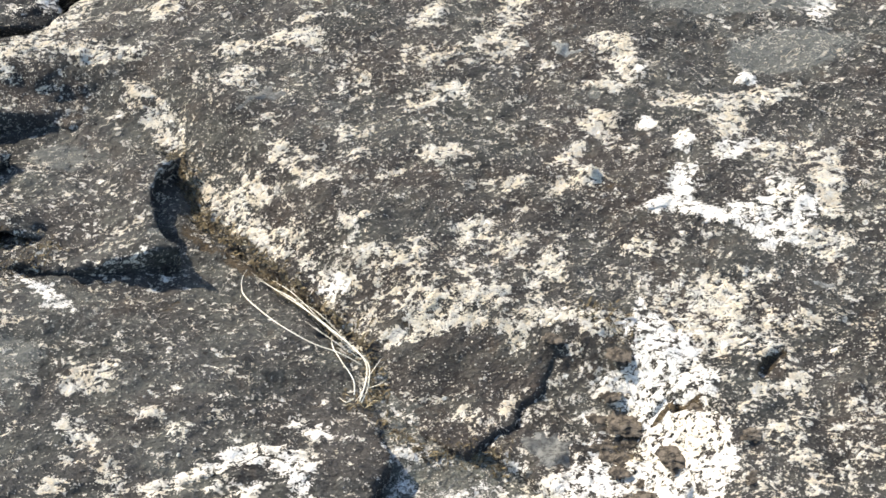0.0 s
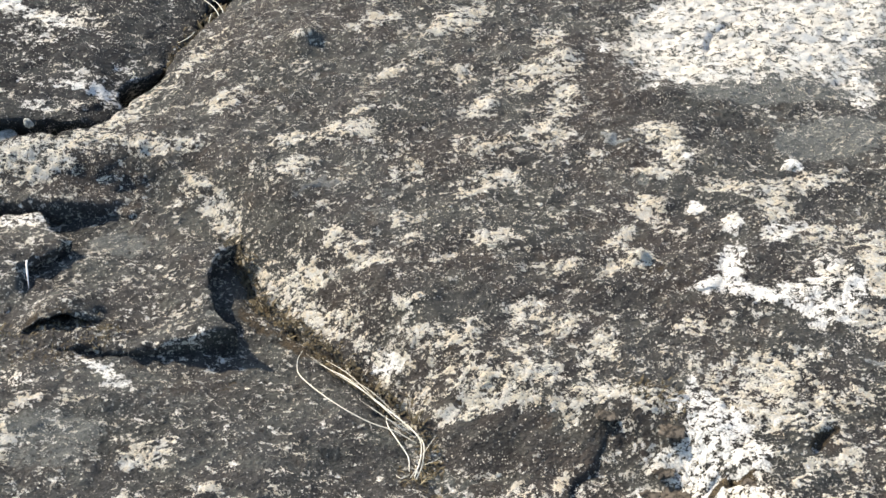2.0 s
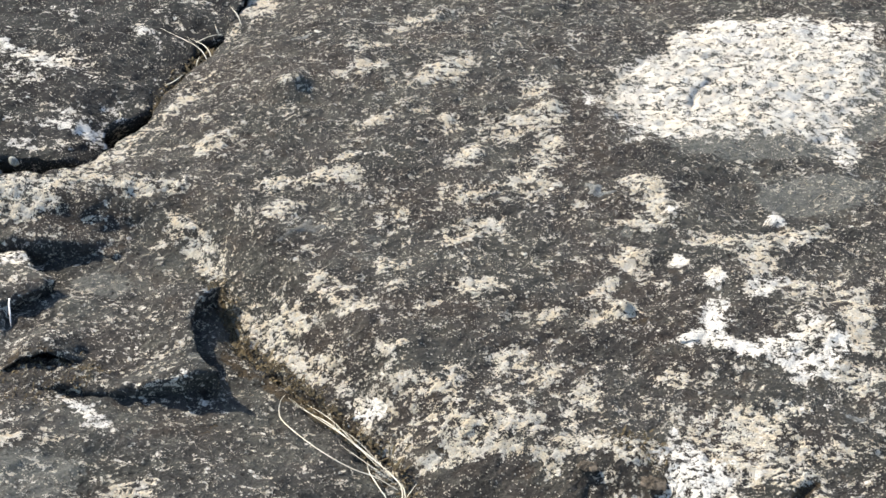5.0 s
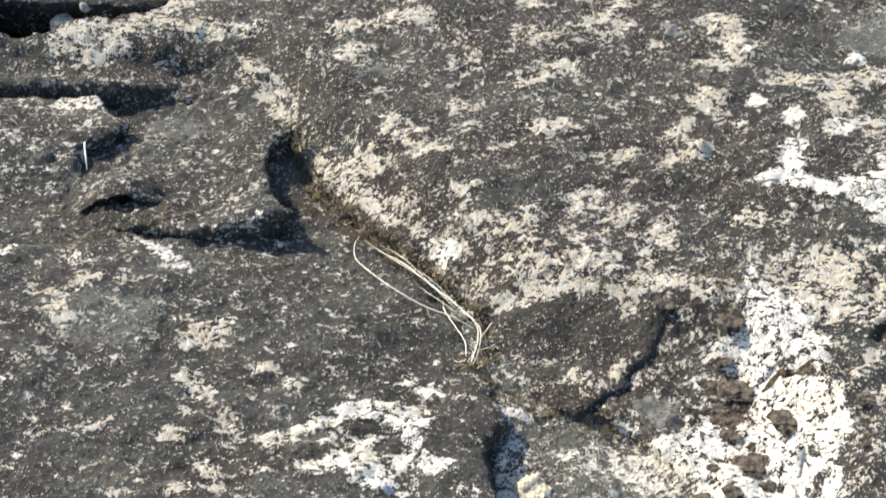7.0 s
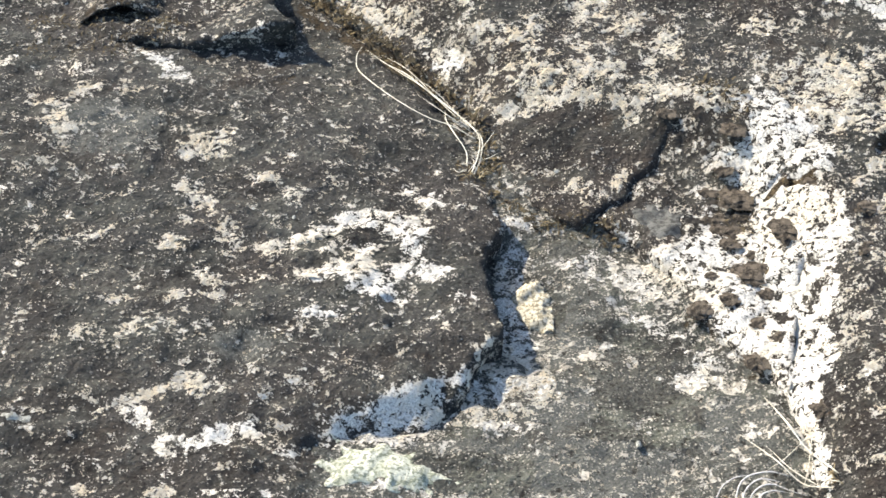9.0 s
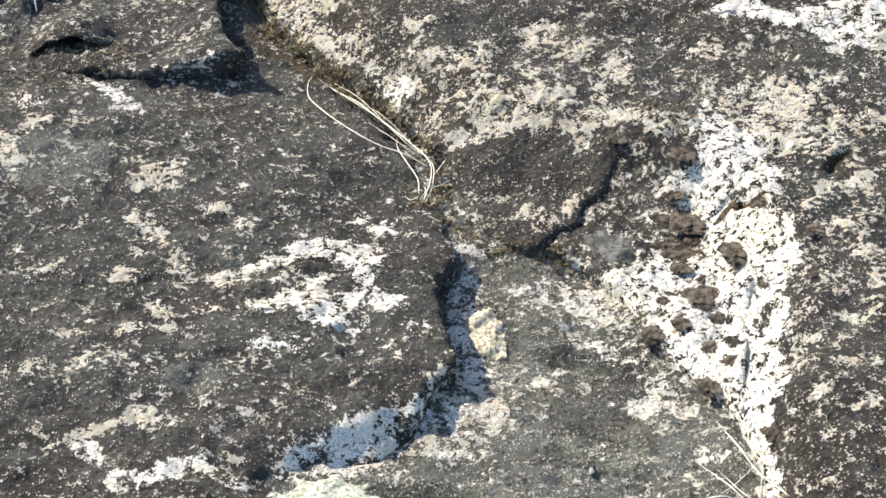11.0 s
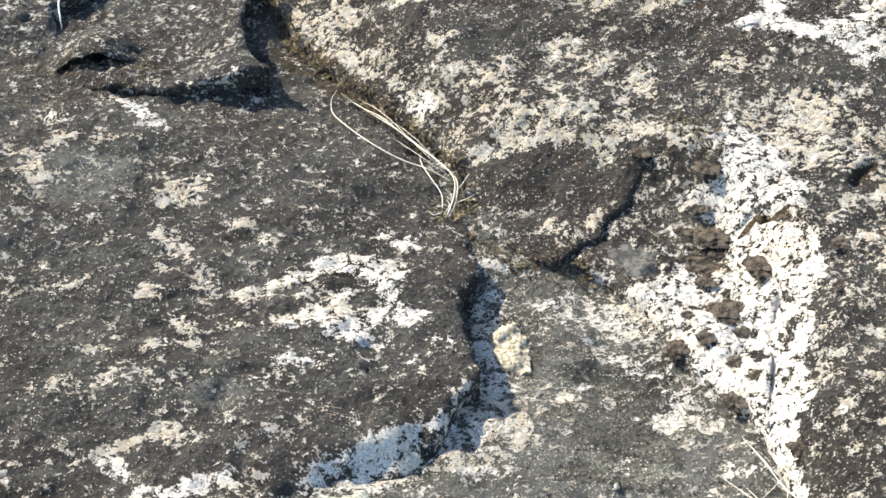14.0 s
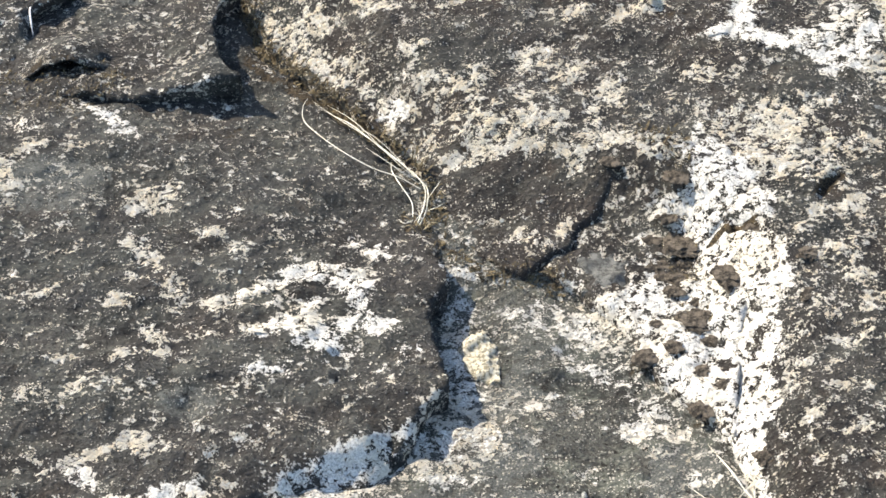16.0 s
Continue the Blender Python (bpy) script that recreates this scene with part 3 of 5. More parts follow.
BARE_GREY = [
    (0.376, 1.871, 0.014, 0.010, 76, 0.80), (-0.005, 1.847, 0.020, 0.013, -7, 0.50), (0.647, 1.972, 0.094, 0.072, 10, 0.45), (0.011, 1.886, 0.025, 0.019, -12, 0.50),
    (-0.381, 1.876, 0.049, 0.036, -8, 0.60), (-0.326, 1.512, 0.125, 0.056, 2, 0.30), (0.145, 2.607, 0.079, 0.024, 23, 0.50), (-0.214, 1.664, 0.023, 0.015, 1, 0.70),
    (-0.030, 2.511, 0.208, 0.044, 19, 0.25), (0.436, 2.602, 0.068, 0.041, 21, 0.40),
]
SUMMIT_GREY = [
    (0.62, 2.30, 0.26, 0.19, 30, 0.70), (0.62, 2.10, 0.16, 0.035, 4, 0.60), (0.80, 2.32, 0.22, 0.18, 50, 0.60), (0.70, 1.96, 0.12, 0.05, 10, 0.50),
]
BARE_GREY_NEAR = [
    (0.157, 0.945, 0.074, 0.035, 1, 0.80), (0.128, 1.025, 0.036, 0.030, 8, 0.45), (0.301, 0.995, 0.039, 0.033, 54, 0.60), (-0.421, 1.436, 0.084, 0.052, -6, 0.45),
    (-0.215, 1.087, 0.037, 0.024, -4, 0.45), (0.021, 0.977, 0.052, 0.007, 0, 0.70), (0.133, 1.128, 0.037, 0.033, 12, 0.50),
]
CRACK_SOIL = [
    (0.384, 1.310, 0.016, 0.004, 35, 1.2), (0.410, 1.310, 0.020, 0.004, -10, 1.2), (0.515, 1.352, 0.028, 0.008, 40, 0.9),
]
CREVICE_SOIL = [
    (-0.175, 1.698, 0.042, 0.015, -57, 0.60), (-0.118, 1.646, 0.044, 0.015, -52, 0.68), (-0.072, 1.612, 0.038, 0.012, -52, 0.68), (-0.027, 1.564, 0.037, 0.010, -55, 0.52),
    (0.014, 1.471, 0.025, 0.012, -56, 0.52), (-0.202, 1.821, 0.022, 0.012, -58, 0.41), (-0.162, 1.735, 0.017, 0.015, -7, 0.60), (0.079, 1.562, 0.019, 0.009, -29, 0.30),
    (-0.442, 1.666, 0.059, 0.016, 3, 0.38), (-0.441, 1.616, 0.054, 0.015, 3, 0.34), (0.029, 1.938, 0.018, 0.011, -10, 0.26), (0.098, 1.490, 0.018, 0.007, -23, 0.38),
    (-0.203, 1.558, 0.022, 0.012, 2, 0.38), (0.033, 1.752, 0.031, 0.013, -5, 0.22), (0.368, 1.661, 0.022, 0.014, -6, 0.38), (-0.105, 2.321, 0.029, 0.024, -28, 0.26),
]
HOLLOW_SOIL = [
    (0.033, 1.390, 0.025, 0.022, 9, 0.42), (0.078, 1.333, 0.038, 0.012, -43, 0.36), (0.123, 1.303, 0.026, 0.014, 1, 0.42), (0.181, 1.288, 0.016, 0.008, -9, 0.42),
    (0.053, 1.428, 0.022, 0.012, 88, 0.32), (0.268, 1.422, 0.009, 0.005, -13, 0.48), (0.345, 1.388, 0.016, 0.007, -20, 0.36), (0.346, 1.308, 0.018, 0.015, -76, 0.48),
    (0.337, 1.261, 0.010, 0.009, 61, 0.42), (0.343, 1.188, 0.018, 0.015, 66, 0.42), (0.314, 1.282, 0.018, 0.006, -1, 0.32), (0.341, 1.119, 0.013, 0.005, 83, 0.48),
    (0.332, 1.065, 0.010, 0.010, 43, 0.48), (0.276, 1.148, 0.016, 0.009, -30, 0.48), (0.387, 0.987, 0.013, 0.005, 87, 0.36), (0.388, 1.248, 0.017, 0.011, -32, 0.39),
]
WORN_DARK = [
    (-0.087, 1.265, 0.018, 0.011, 4, 0.70), (-0.156, 1.229, 0.028, 0.011, 1, 0.70), (-0.060, 1.238, 0.022, 0.009, 3, 0.60), (-0.122, 1.181, 0.015, 0.011, 1, 0.60),
    (-0.066, 1.208, 0.010, 0.008, 3, 0.50), (0.148, 1.427, 0.076, 0.026, -14, 0.30), (0.247, 1.397, 0.033, 0.023, -15, 0.30), (0.042, 1.232, 0.058, 0.019, 89, 0.20),
    (0.365, 1.133, 0.012, 0.007, 90, 0.60), (0.355, 1.104, 0.008, 0.006, -68, 0.60), (0.400, 1.145, 0.017, 0.005, 69, 0.60), (0.404, 1.323, 0.016, 0.004, 6, 0.30),
    (0.218, 1.253, 0.039, 0.011, -13, 0.30), (-0.002, 1.073, 0.054, 0.016, -1, 0.25), (-0.401, 1.143, 0.061, 0.033, -2, 0.15), (-0.411, 1.063, 0.060, 0.023, -3, 0.15),
]
SLAB_DARK = [
    (0.230, 1.130, 0.045, 0.016, -30, 0.55), (0.205, 1.060, 0.050, 0.020, -25, 0.55), (0.160, 1.000, 0.050, 0.016, -10, 0.40), (0.030, 0.935, 0.070, 0.020, 0, 0.50), (0.250, 1.010, 0.040, 0.016, -20, 0.45), (0.140, 1.270, 0.040, 0.014, -10, 0.35),
]
SUNK_DARK = [
    (0.240, 1.087, 0.027, 0.014, 2, 0.80), (0.193, 1.036, 0.036, 0.019, 2, 0.60), (0.171, 1.140, 0.037, 0.013, 1, 0.50), (0.038, 0.948, 0.068, 0.018, 0, 0.80),
    (0.268, 1.120, 0.015, 0.007, -29, 0.60), (0.229, 0.980, 0.035, 0.010, 1, 0.50), (0.103, 1.223, 0.029, 0.010, -48, 0.50), (0.126, 1.166, 0.019, 0.009, 86, 0.60),
]
DOME_DARK = [
    (0.506, 2.087, 0.136, 0.024, 4, 0.35), (0.393, 2.047, 0.036, 0.028, 20, 0.30), (0.540, 1.953, 0.054, 0.046, 37, 0.20), (0.497, 1.820, 0.047, 0.014, -5, 0.20),
    (0.089, 1.634, 0.052, 0.026, -2, 0.30), (0.324, 1.616, 0.066, 0.015, -7, 0.30), (0.391, 1.532, 0.028, 0.026, 3, 0.20), (0.137, 1.441, 0.090, 0.019, -14, 0.35),
    (0.532, 1.433, 0.040, 0.015, -4, 0.30), (0.365, 1.740, 0.037, 0.023, 80, 0.20), (-0.168, 1.891, 0.065, 0.030, -44, 0.15), (0.521, 1.509, 0.019, 0.015, 64, 0.30),
    (0.468, 1.524, 0.042, 0.010, -5, 0.20), (0.494, 1.654, 0.036, 0.022, 74, 0.30), (0.087, 1.938, 0.050, 0.034, -10, 0.10), (-0.102, 2.179, 0.074, 0.039, -14, 0.10),
]
FAR_PALE = [
    (-0.554, 2.482, 0.055, 0.032, -28, 0.40), (-0.487, 2.494, 0.059, 0.013, -49, 0.40), (-0.581, 2.406, 0.057, 0.028, -1, 0.24), (-0.492, 2.315, 0.070, 0.031, -20, 0.28),
    (-0.439, 2.268, 0.026, 0.016, -3, 0.28), (-0.657, 2.540, 0.028, 0.017, -3, 0.56), (-0.453, 2.236, 0.058, 0.021, -18, 0.28), (-0.378, 2.595, 0.044, 0.018, -20, 0.28),
    (-0.342, 2.421, 0.021, 0.014, -82, 0.40), (-0.562, 2.229, 0.054, 0.012, 1, 0.24), (-0.395, 2.376, 0.045, 0.017, -35, 0.24),
]
RIDGE_CREAM = [
    (-0.200, 2.710, 0.056, 0.034, -87, 0.70), (-0.011, 2.364, 0.040, 0.025, 35, 0.60), (0.122, 2.346, 0.060, 0.026, 38, 0.60), (0.168, 2.394, 0.036, 0.022, 39, 0.55),
    (0.072, 2.570, 0.051, 0.021, 28, 0.40), (0.019, 2.468, 0.061, 0.015, 14, 0.40), (0.016, 2.212, 0.044, 0.015, 33, 0.50), (0.129, 2.209, 0.021, 0.020, 57, 0.55),
    (0.161, 2.100, 0.051, 0.017, 66, 0.50), (-0.240, 2.173, 0.041, 0.023, 52, 0.60), (-0.256, 2.257, 0.019, 0.016, -78, 0.50), (-0.394, 2.143, 0.058, 0.015, 37, 0.60),
    (-0.210, 2.197, 0.024, 0.014, 29, 0.40), (-0.462, 2.070, 0.054, 0.016, 32, 0.60), (-0.527, 2.039, 0.059, 0.047, 8, 0.75), (-0.449, 2.017, 0.041, 0.015, -20, 0.35),
]
MIDDLE_CREAM = [
    (-0.133, 2.042, 0.032, 0.019, 27, 0.60), (-0.064, 2.052, 0.029, 0.024, 2, 0.60), (-0.028, 2.054, 0.026, 0.015, 2, 0.60), (-0.121, 1.966, 0.032, 0.026, 23, 0.60),
    (0.123, 2.009, 0.015, 0.011, 82, 0.60), (0.173, 1.983, 0.041, 0.014, 30, 0.60), (0.039, 1.952, 0.024, 0.022, 16, 0.50), (-0.042, 1.940, 0.022, 0.022, 65, 0.40),
    (-0.021, 2.100, 0.038, 0.012, 12, 0.45), (-0.350, 2.070, 0.036, 0.023, -3, 0.50), (-0.289, 2.063, 0.028, 0.018, -2, 0.50), (-0.082, 1.871, 0.016, 0.010, 52, 0.60),
    (-0.104, 1.765, 0.022, 0.016, -87, 0.60), (-0.081, 1.732, 0.016, 0.012, 33, 0.60), (-0.127, 1.751, 0.037, 0.016, -55, 0.70), (-0.090, 1.690, 0.036, 0.015, -42, 0.60),
]
MIDDLE_CREAM_LOW = [
    (-0.059, 1.661, 0.032, 0.020, -0, 0.60),
]
FOOT_CREAM = [
    (-0.161, 1.796, 0.025, 0.017, -85, 0.55), (-0.242, 1.934, 0.055, 0.019, -66, 0.65), (-0.279, 1.983, 0.044, 0.018, -63, 0.50), (0.150, 1.891, 0.048, 0.017, 34, 0.60),
    (0.151, 1.758, 0.031, 0.019, 28, 0.60), (0.048, 1.823, 0.019, 0.016, 82, 0.45), (0.045, 1.773, 0.017, 0.015, 8, 0.50), (0.030, 1.644, 0.024, 0.014, 1, 0.50),
    (0.024, 1.587, 0.023, 0.021, 6, 0.50), (0.109, 1.583, 0.031, 0.026, 9, 0.50), (0.205, 1.592, 0.045, 0.026, -18, 0.55), (0.185, 1.627, 0.022, 0.013, 34, 0.50),
    (0.289, 1.567, 0.027, 0.013, 58, 0.60), (0.189, 1.506, 0.034, 0.022, 4, 0.50), (0.140, 1.501, 0.030, 0.011, 1, 0.50), (0.248, 1.459, 0.024, 0.014, 3, 0.55),
]
RIGHT_CREAM = [
    (0.281, 2.309, 0.033, 0.022, 57, 0.60), (0.254, 2.174, 0.072, 0.015, 52, 0.65), (0.288, 2.117, 0.050, 0.015, 70, 0.60), (0.245, 2.028, 0.033, 0.023, 45, 0.60),
    (0.278, 1.998, 0.026, 0.019, 11, 0.50), (0.187, 1.894, 0.019, 0.017, 45, 0.50), (0.320, 1.944, 0.021, 0.014, 36, 0.45), (0.422, 1.955, 0.039, 0.015, -72, 0.60),
    (0.395, 1.889, 0.034, 0.015, -19, 0.60), (0.609, 1.850, 0.074, 0.018, 16, 0.60), (0.538, 1.826, 0.036, 0.014, 13, 0.55), (0.375, 1.807, 0.029, 0.018, -75, 0.65),
    (0.323, 1.696, 0.024, 0.019, 69, 0.70), (0.319, 1.745, 0.032, 0.012, 41, 0.50), (0.595, 1.730, 0.057, 0.015, 2, 0.55), (0.655, 1.706, 0.033, 0.017, 7, 0.60),
]
FACE_CREAM_MORE = [
    (0.395, 1.554, 0.033, 0.013, 78, 0.60), (0.387, 1.485, 0.047, 0.010, 79, 0.55), (0.426, 1.469, 0.031, 0.025, 25, 0.60), (0.464, 1.449, 0.032, 0.026, 34, 0.55),
    (0.501, 1.479, 0.044, 0.014, 2, 0.45), (0.555, 1.411, 0.047, 0.015, -7, 0.40), (0.496, 1.396, 0.034, 0.012, 2, 0.40), (0.440, 1.384, 0.028, 0.020, 13, 0.45),
]
CLEAR_WHITE = [
    (0.440, 1.794, 0.020, 0.012, -74, 0.68), (0.414, 1.738, 0.015, 0.009, 35, 0.56), (0.444, 1.910, 0.021, 0.013, 73, 0.64), (0.593, 1.891, 0.019, 0.015, 23, 0.64),
    (0.482, 1.747, 0.028, 0.012, 76, 0.56), (0.543, 1.724, 0.027, 0.018, -11, 0.60), (0.473, 1.663, 0.042, 0.016, 76, 0.64), (0.457, 1.619, 0.035, 0.016, -33, 0.64),
    (0.422, 1.626, 0.018, 0.010, 5, 0.48), (0.488, 1.591, 0.037, 0.012, -24, 0.56), (0.587, 1.651, 0.027, 0.021, 35, 0.60), (0.549, 1.604, 0.032, 0.021, 13, 0.56),
    (0.574, 1.555, 0.033, 0.024, 24, 0.48), (0.612, 1.590, 0.038, 0.017, 71, 0.40), (0.004, 1.582, 0.035, 0.028, 40, 0.60), (0.398, 1.377, 0.038, 0.031, 37, 0.72),
]
SUMMIT_CHALK = [
    (0.501, 2.315, 0.101, 0.081, 54, 0.42), (0.644, 2.401, 0.204, 0.135, 56, 0.45), (0.780, 2.360, 0.190, 0.103, 68, 0.42), (0.571, 2.191, 0.131, 0.061, 5, 0.38),
    (0.704, 2.168, 0.067, 0.044, 14, 0.42), (0.751, 2.097, 0.053, 0.026, 69, 0.45), (0.625, 2.499, 0.115, 0.069, 39, 0.38), (0.361, 2.268, 0.053, 0.015, 56, 0.34),
    (0.436, 2.397, 0.040, 0.021, 66, 0.38), (0.882, 2.511, 0.101, 0.040, 71, 0.27), (0.763, 2.529, 0.106, 0.055, 23, 0.37),
]
SHELF_CHALK = [
    (-0.160, 1.263, 0.058, 0.011, 16, 0.64), (-0.107, 1.298, 0.026, 0.013, 6, 0.56), (-0.073, 1.289, 0.033, 0.019, 6, 0.68), (-0.040, 1.270, 0.024, 0.022, -79, 0.56),
    (-0.091, 1.223, 0.045, 0.014, -9, 0.56), (-0.089, 1.182, 0.038, 0.017, -10, 0.64), (-0.027, 1.208, 0.032, 0.014, -2, 0.56), (-0.147, 1.203, 0.035, 0.012, 5, 0.48),
    (-0.131, 1.142, 0.028, 0.012, 5, 0.52), (-0.066, 1.244, 0.039, 0.011, -2, 0.32), (-0.015, 1.323, 0.018, 0.010, -44, 0.56), (-0.035, 1.342, 0.019, 0.011, -36, 0.40),
    (0.017, 1.163, 0.014, 0.007, 14, 0.48), (-0.002, 1.132, 0.014, 0.010, -59, 0.32), (-0.308, 0.994, 0.020, 0.009, -29, 0.68), (-0.256, 0.955, 0.034, 0.013, -3, 0.48),
]
SHELF_CHALK_NEAR = [
    (-0.218, 0.970, 0.034, 0.011, 4, 0.45), (-0.178, 0.966, 0.015, 0.013, -17, 0.38), (-0.154, 0.952, 0.017, 0.011, -5, 0.41), (-0.014, 1.055, 0.023, 0.014, 43, 0.52),
    (-0.037, 1.023, 0.035, 0.020, 13, 0.56), (-0.060, 1.004, 0.029, 0.016, 12, 0.52), (0.010, 1.077, 0.014, 0.007, 56, 0.60), (0.040, 1.097, 0.023, 0.007, 37, 0.64),
    (-0.008, 1.022, 0.025, 0.016, 36, 0.45), (-0.396, 1.604, 0.018, 0.008, -36, 0.52), (-0.364, 1.583, 0.035, 0.009, -37, 0.52), (-0.332, 1.554, 0.020, 0.007, -53, 0.45),
    (-0.352, 1.548, 0.013, 0.007, -5, 0.45), (0.085, 1.307, 0.023, 0.005, -13, 0.60), (-0.095, 1.020, 0.012, 0.010, -15, 0.38), (0.056, 1.006, 0.029, 0.010, -1, 0.30),
]
SHELF_CREAM_FAR = [
    (-0.281, 1.411, 0.039, 0.015, 17, 0.70), (-0.283, 1.434, 0.041, 0.008, 17, 0.50), (-0.286, 1.329, 0.034, 0.014, -43, 0.55), (-0.294, 1.292, 0.027, 0.008, -35, 0.45),
    (-0.247, 1.271, 0.020, 0.015, 62, 0.55), (-0.306, 1.250, 0.020, 0.011, 4, 0.50), (-0.400, 1.261, 0.028, 0.007, 29, 0.60), (-0.451, 1.503, 0.032, 0.011, 40, 0.50),
    (-0.448, 1.446, 0.027, 0.013, 14, 0.50), (-0.397, 1.461, 0.027, 0.011, 14, 0.40), (-0.215, 1.358, 0.020, 0.010, -3, 0.45), (-0.180, 1.332, 0.019, 0.012, -64, 0.45),
    (-0.129, 1.356, 0.012, 0.012, -37, 0.50), (-0.264, 1.196, 0.019, 0.013, -71, 0.55), (-0.272, 1.159, 0.030, 0.009, 9, 0.55), (-0.351, 1.153, 0.025, 0.008, 2, 0.55),
]
SHELF_CREAM_BY = [
    (-0.265, 1.040, 0.020, 0.009, 26, 0.65), (-0.309, 1.020, 0.028, 0.008, 18, 0.50), (-0.257, 1.025, 0.035, 0.006, -2, 0.40), (-0.191, 0.985, 0.034, 0.007, -2, 0.35),
    (-0.473, 1.470, 0.029, 0.011, -78, 0.60), (-0.467, 1.439, 0.018, 0.010, -7, 0.50), (-0.347, 1.006, 0.015, 0.008, 10, 0.40), (-0.385, 1.105, 0.014, 0.011, -22, 0.50),
    (-0.337, 1.105, 0.014, 0.010, 20, 0.50), (-0.187, 1.098, 0.018, 0.005, -2, 0.60), (-0.141, 1.109, 0.014, 0.008, -60, 0.50), (-0.109, 1.077, 0.011, 0.004, 51, 0.50),
    (-0.154, 1.037, 0.021, 0.005, -2, 0.50), (-0.118, 1.015, 0.013, 0.009, -5, 0.50), (-0.296, 1.110, 0.015, 0.010, -8, 0.40), (-0.050, 1.089, 0.008, 0.006, -5, 0.50),
]
FACE_CHALK = [
    (0.384, 1.368, 0.062, 0.026, 80, 0.83), (0.411, 1.328, 0.045, 0.029, 35, 0.83), (0.409, 1.262, 0.048, 0.036, 69, 0.87), (0.433, 1.230, 0.046, 0.014, 79, 0.74),
    (0.406, 1.200, 0.037, 0.030, 61, 0.69), (0.387, 1.153, 0.044, 0.030, 73, 0.69), (0.380, 1.102, 0.037, 0.027, 70, 0.69), (0.355, 1.099, 0.038, 0.024, 76, 0.64),
    (0.376, 1.046, 0.039, 0.017, 78, 0.64), (0.373, 0.993, 0.038, 0.011, 79, 0.74), (0.376, 1.337, 0.061, 0.016, 81, 0.78), (0.359, 1.356, 0.030, 0.020, 77, 0.55),
    (0.416, 1.141, 0.035, 0.013, -88, 0.55), (0.401, 1.069, 0.031, 0.010, 86, 0.46), (0.376, 1.197, 0.027, 0.019, 74, 0.55), (0.371, 0.935, 0.014, 0.011, 67, 0.64),
]
BLOCK_CHALK = [
    (0.326, 1.348, 0.029, 0.020, 48, 0.39), (0.269, 1.235, 0.032, 0.011, -1, 0.47), (0.313, 1.228, 0.032, 0.018, 1, 0.47), (0.255, 1.222, 0.035, 0.015, -51, 0.47),
    (0.283, 1.192, 0.024, 0.013, -55, 0.47), (0.339, 1.234, 0.018, 0.013, 5, 0.39), (0.298, 1.155, 0.024, 0.016, -69, 0.35), (0.312, 1.122, 0.031, 0.023, -77, 0.55),
    (0.332, 1.145, 0.034, 0.018, 79, 0.43), (0.307, 1.284, 0.019, 0.012, 79, 0.31), (0.221, 1.269, 0.021, 0.011, -81, 0.39),
]
SLAB_CHALK = [
    (0.168, 1.259, 0.039, 0.016, -16, 0.35), (0.222, 1.207, 0.042, 0.018, -51, 0.43), (0.205, 1.156, 0.034, 0.014, -49, 0.35), (0.241, 1.140, 0.039, 0.011, -42, 0.39),
    (0.251, 1.069, 0.036, 0.016, -29, 0.43), (0.300, 1.068, 0.030, 0.017, -38, 0.39), (0.202, 1.063, 0.024, 0.008, -15, 0.27), (0.077, 1.089, 0.039, 0.020, 28, 0.39),
    (0.057, 1.047, 0.042, 0.020, 6, 0.39), (0.138, 1.098, 0.024, 0.019, 2, 0.27), (0.097, 1.133, 0.025, 0.012, -1, 0.23), (0.328, 1.020, 0.024, 0.012, -43, 0.27),
]
LIP_SHADE_WHITE = [
    (-0.098, 0.985, 0.030, 0.020, 10, 0.60),     (0.082, 1.240, 0.036, 0.018, 85, 0.60), (0.076, 1.180, 0.060, 0.018, 88, 0.75), (0.086, 1.125, 0.030, 0.018, 80, 0.50),
]
SLAB_YELLOW = [
    (0.097, 1.199, 0.039, 0.022, -81, 0.90), (0.076, 1.074, 0.038, 0.018, 20, 0.50), (0.039, 1.037, 0.030, 0.011, -1, 0.50), (0.122, 1.126, 0.025, 0.012, -1, 0.30),
]
WEDGE_CREAM = [
    (0.157, 1.352, 0.020, 0.012, -0, 0.60), (0.207, 1.352, 0.020, 0.009, 75, 0.65), (0.139, 1.474, 0.022, 0.013, 19, 0.70), (0.173, 1.472, 0.028, 0.013, -15, 0.70),
    (0.228, 1.427, 0.011, 0.009, 69, 0.70), (0.216, 1.390, 0.011, 0.005, 44, 0.50), (0.098, 1.478, 0.024, 0.013, -1, 0.60), (0.352, 1.428, 0.023, 0.014, -80, 0.50),
    (0.318, 1.424, 0.029, 0.010, -61, 0.40),
]
DOME_EDGE_CREAM = [
    (0.491, 1.417, 0.028, 0.013, 1, 0.60), (0.538, 1.424, 0.029, 0.012, 10, 0.60), (0.494, 1.365, 0.024, 0.012, 19, 0.60), (0.504, 1.312, 0.028, 0.008, 7, 0.50),
    (0.540, 1.318, 0.021, 0.012, 5, 0.60), (0.456, 1.332, 0.014, 0.008, 2, 0.50), (0.461, 1.287, 0.017, 0.008, 1, 0.50), (0.508, 1.251, 0.020, 0.011, 3, 0.55),
    (0.520, 1.206, 0.019, 0.011, 5, 0.65), (0.493, 1.219, 0.014, 0.008, 4, 0.50), (0.456, 1.188, 0.020, 0.008, 0, 0.50), (0.495, 1.118, 0.020, 0.007, 14, 0.50),
    (0.472, 1.152, 0.019, 0.007, 0, 0.50), (0.433, 1.128, 0.018, 0.009, 30, 0.55), (0.440, 1.093, 0.015, 0.007, 29, 0.50), (0.475, 1.053, 0.019, 0.006, -0, 0.45),
]
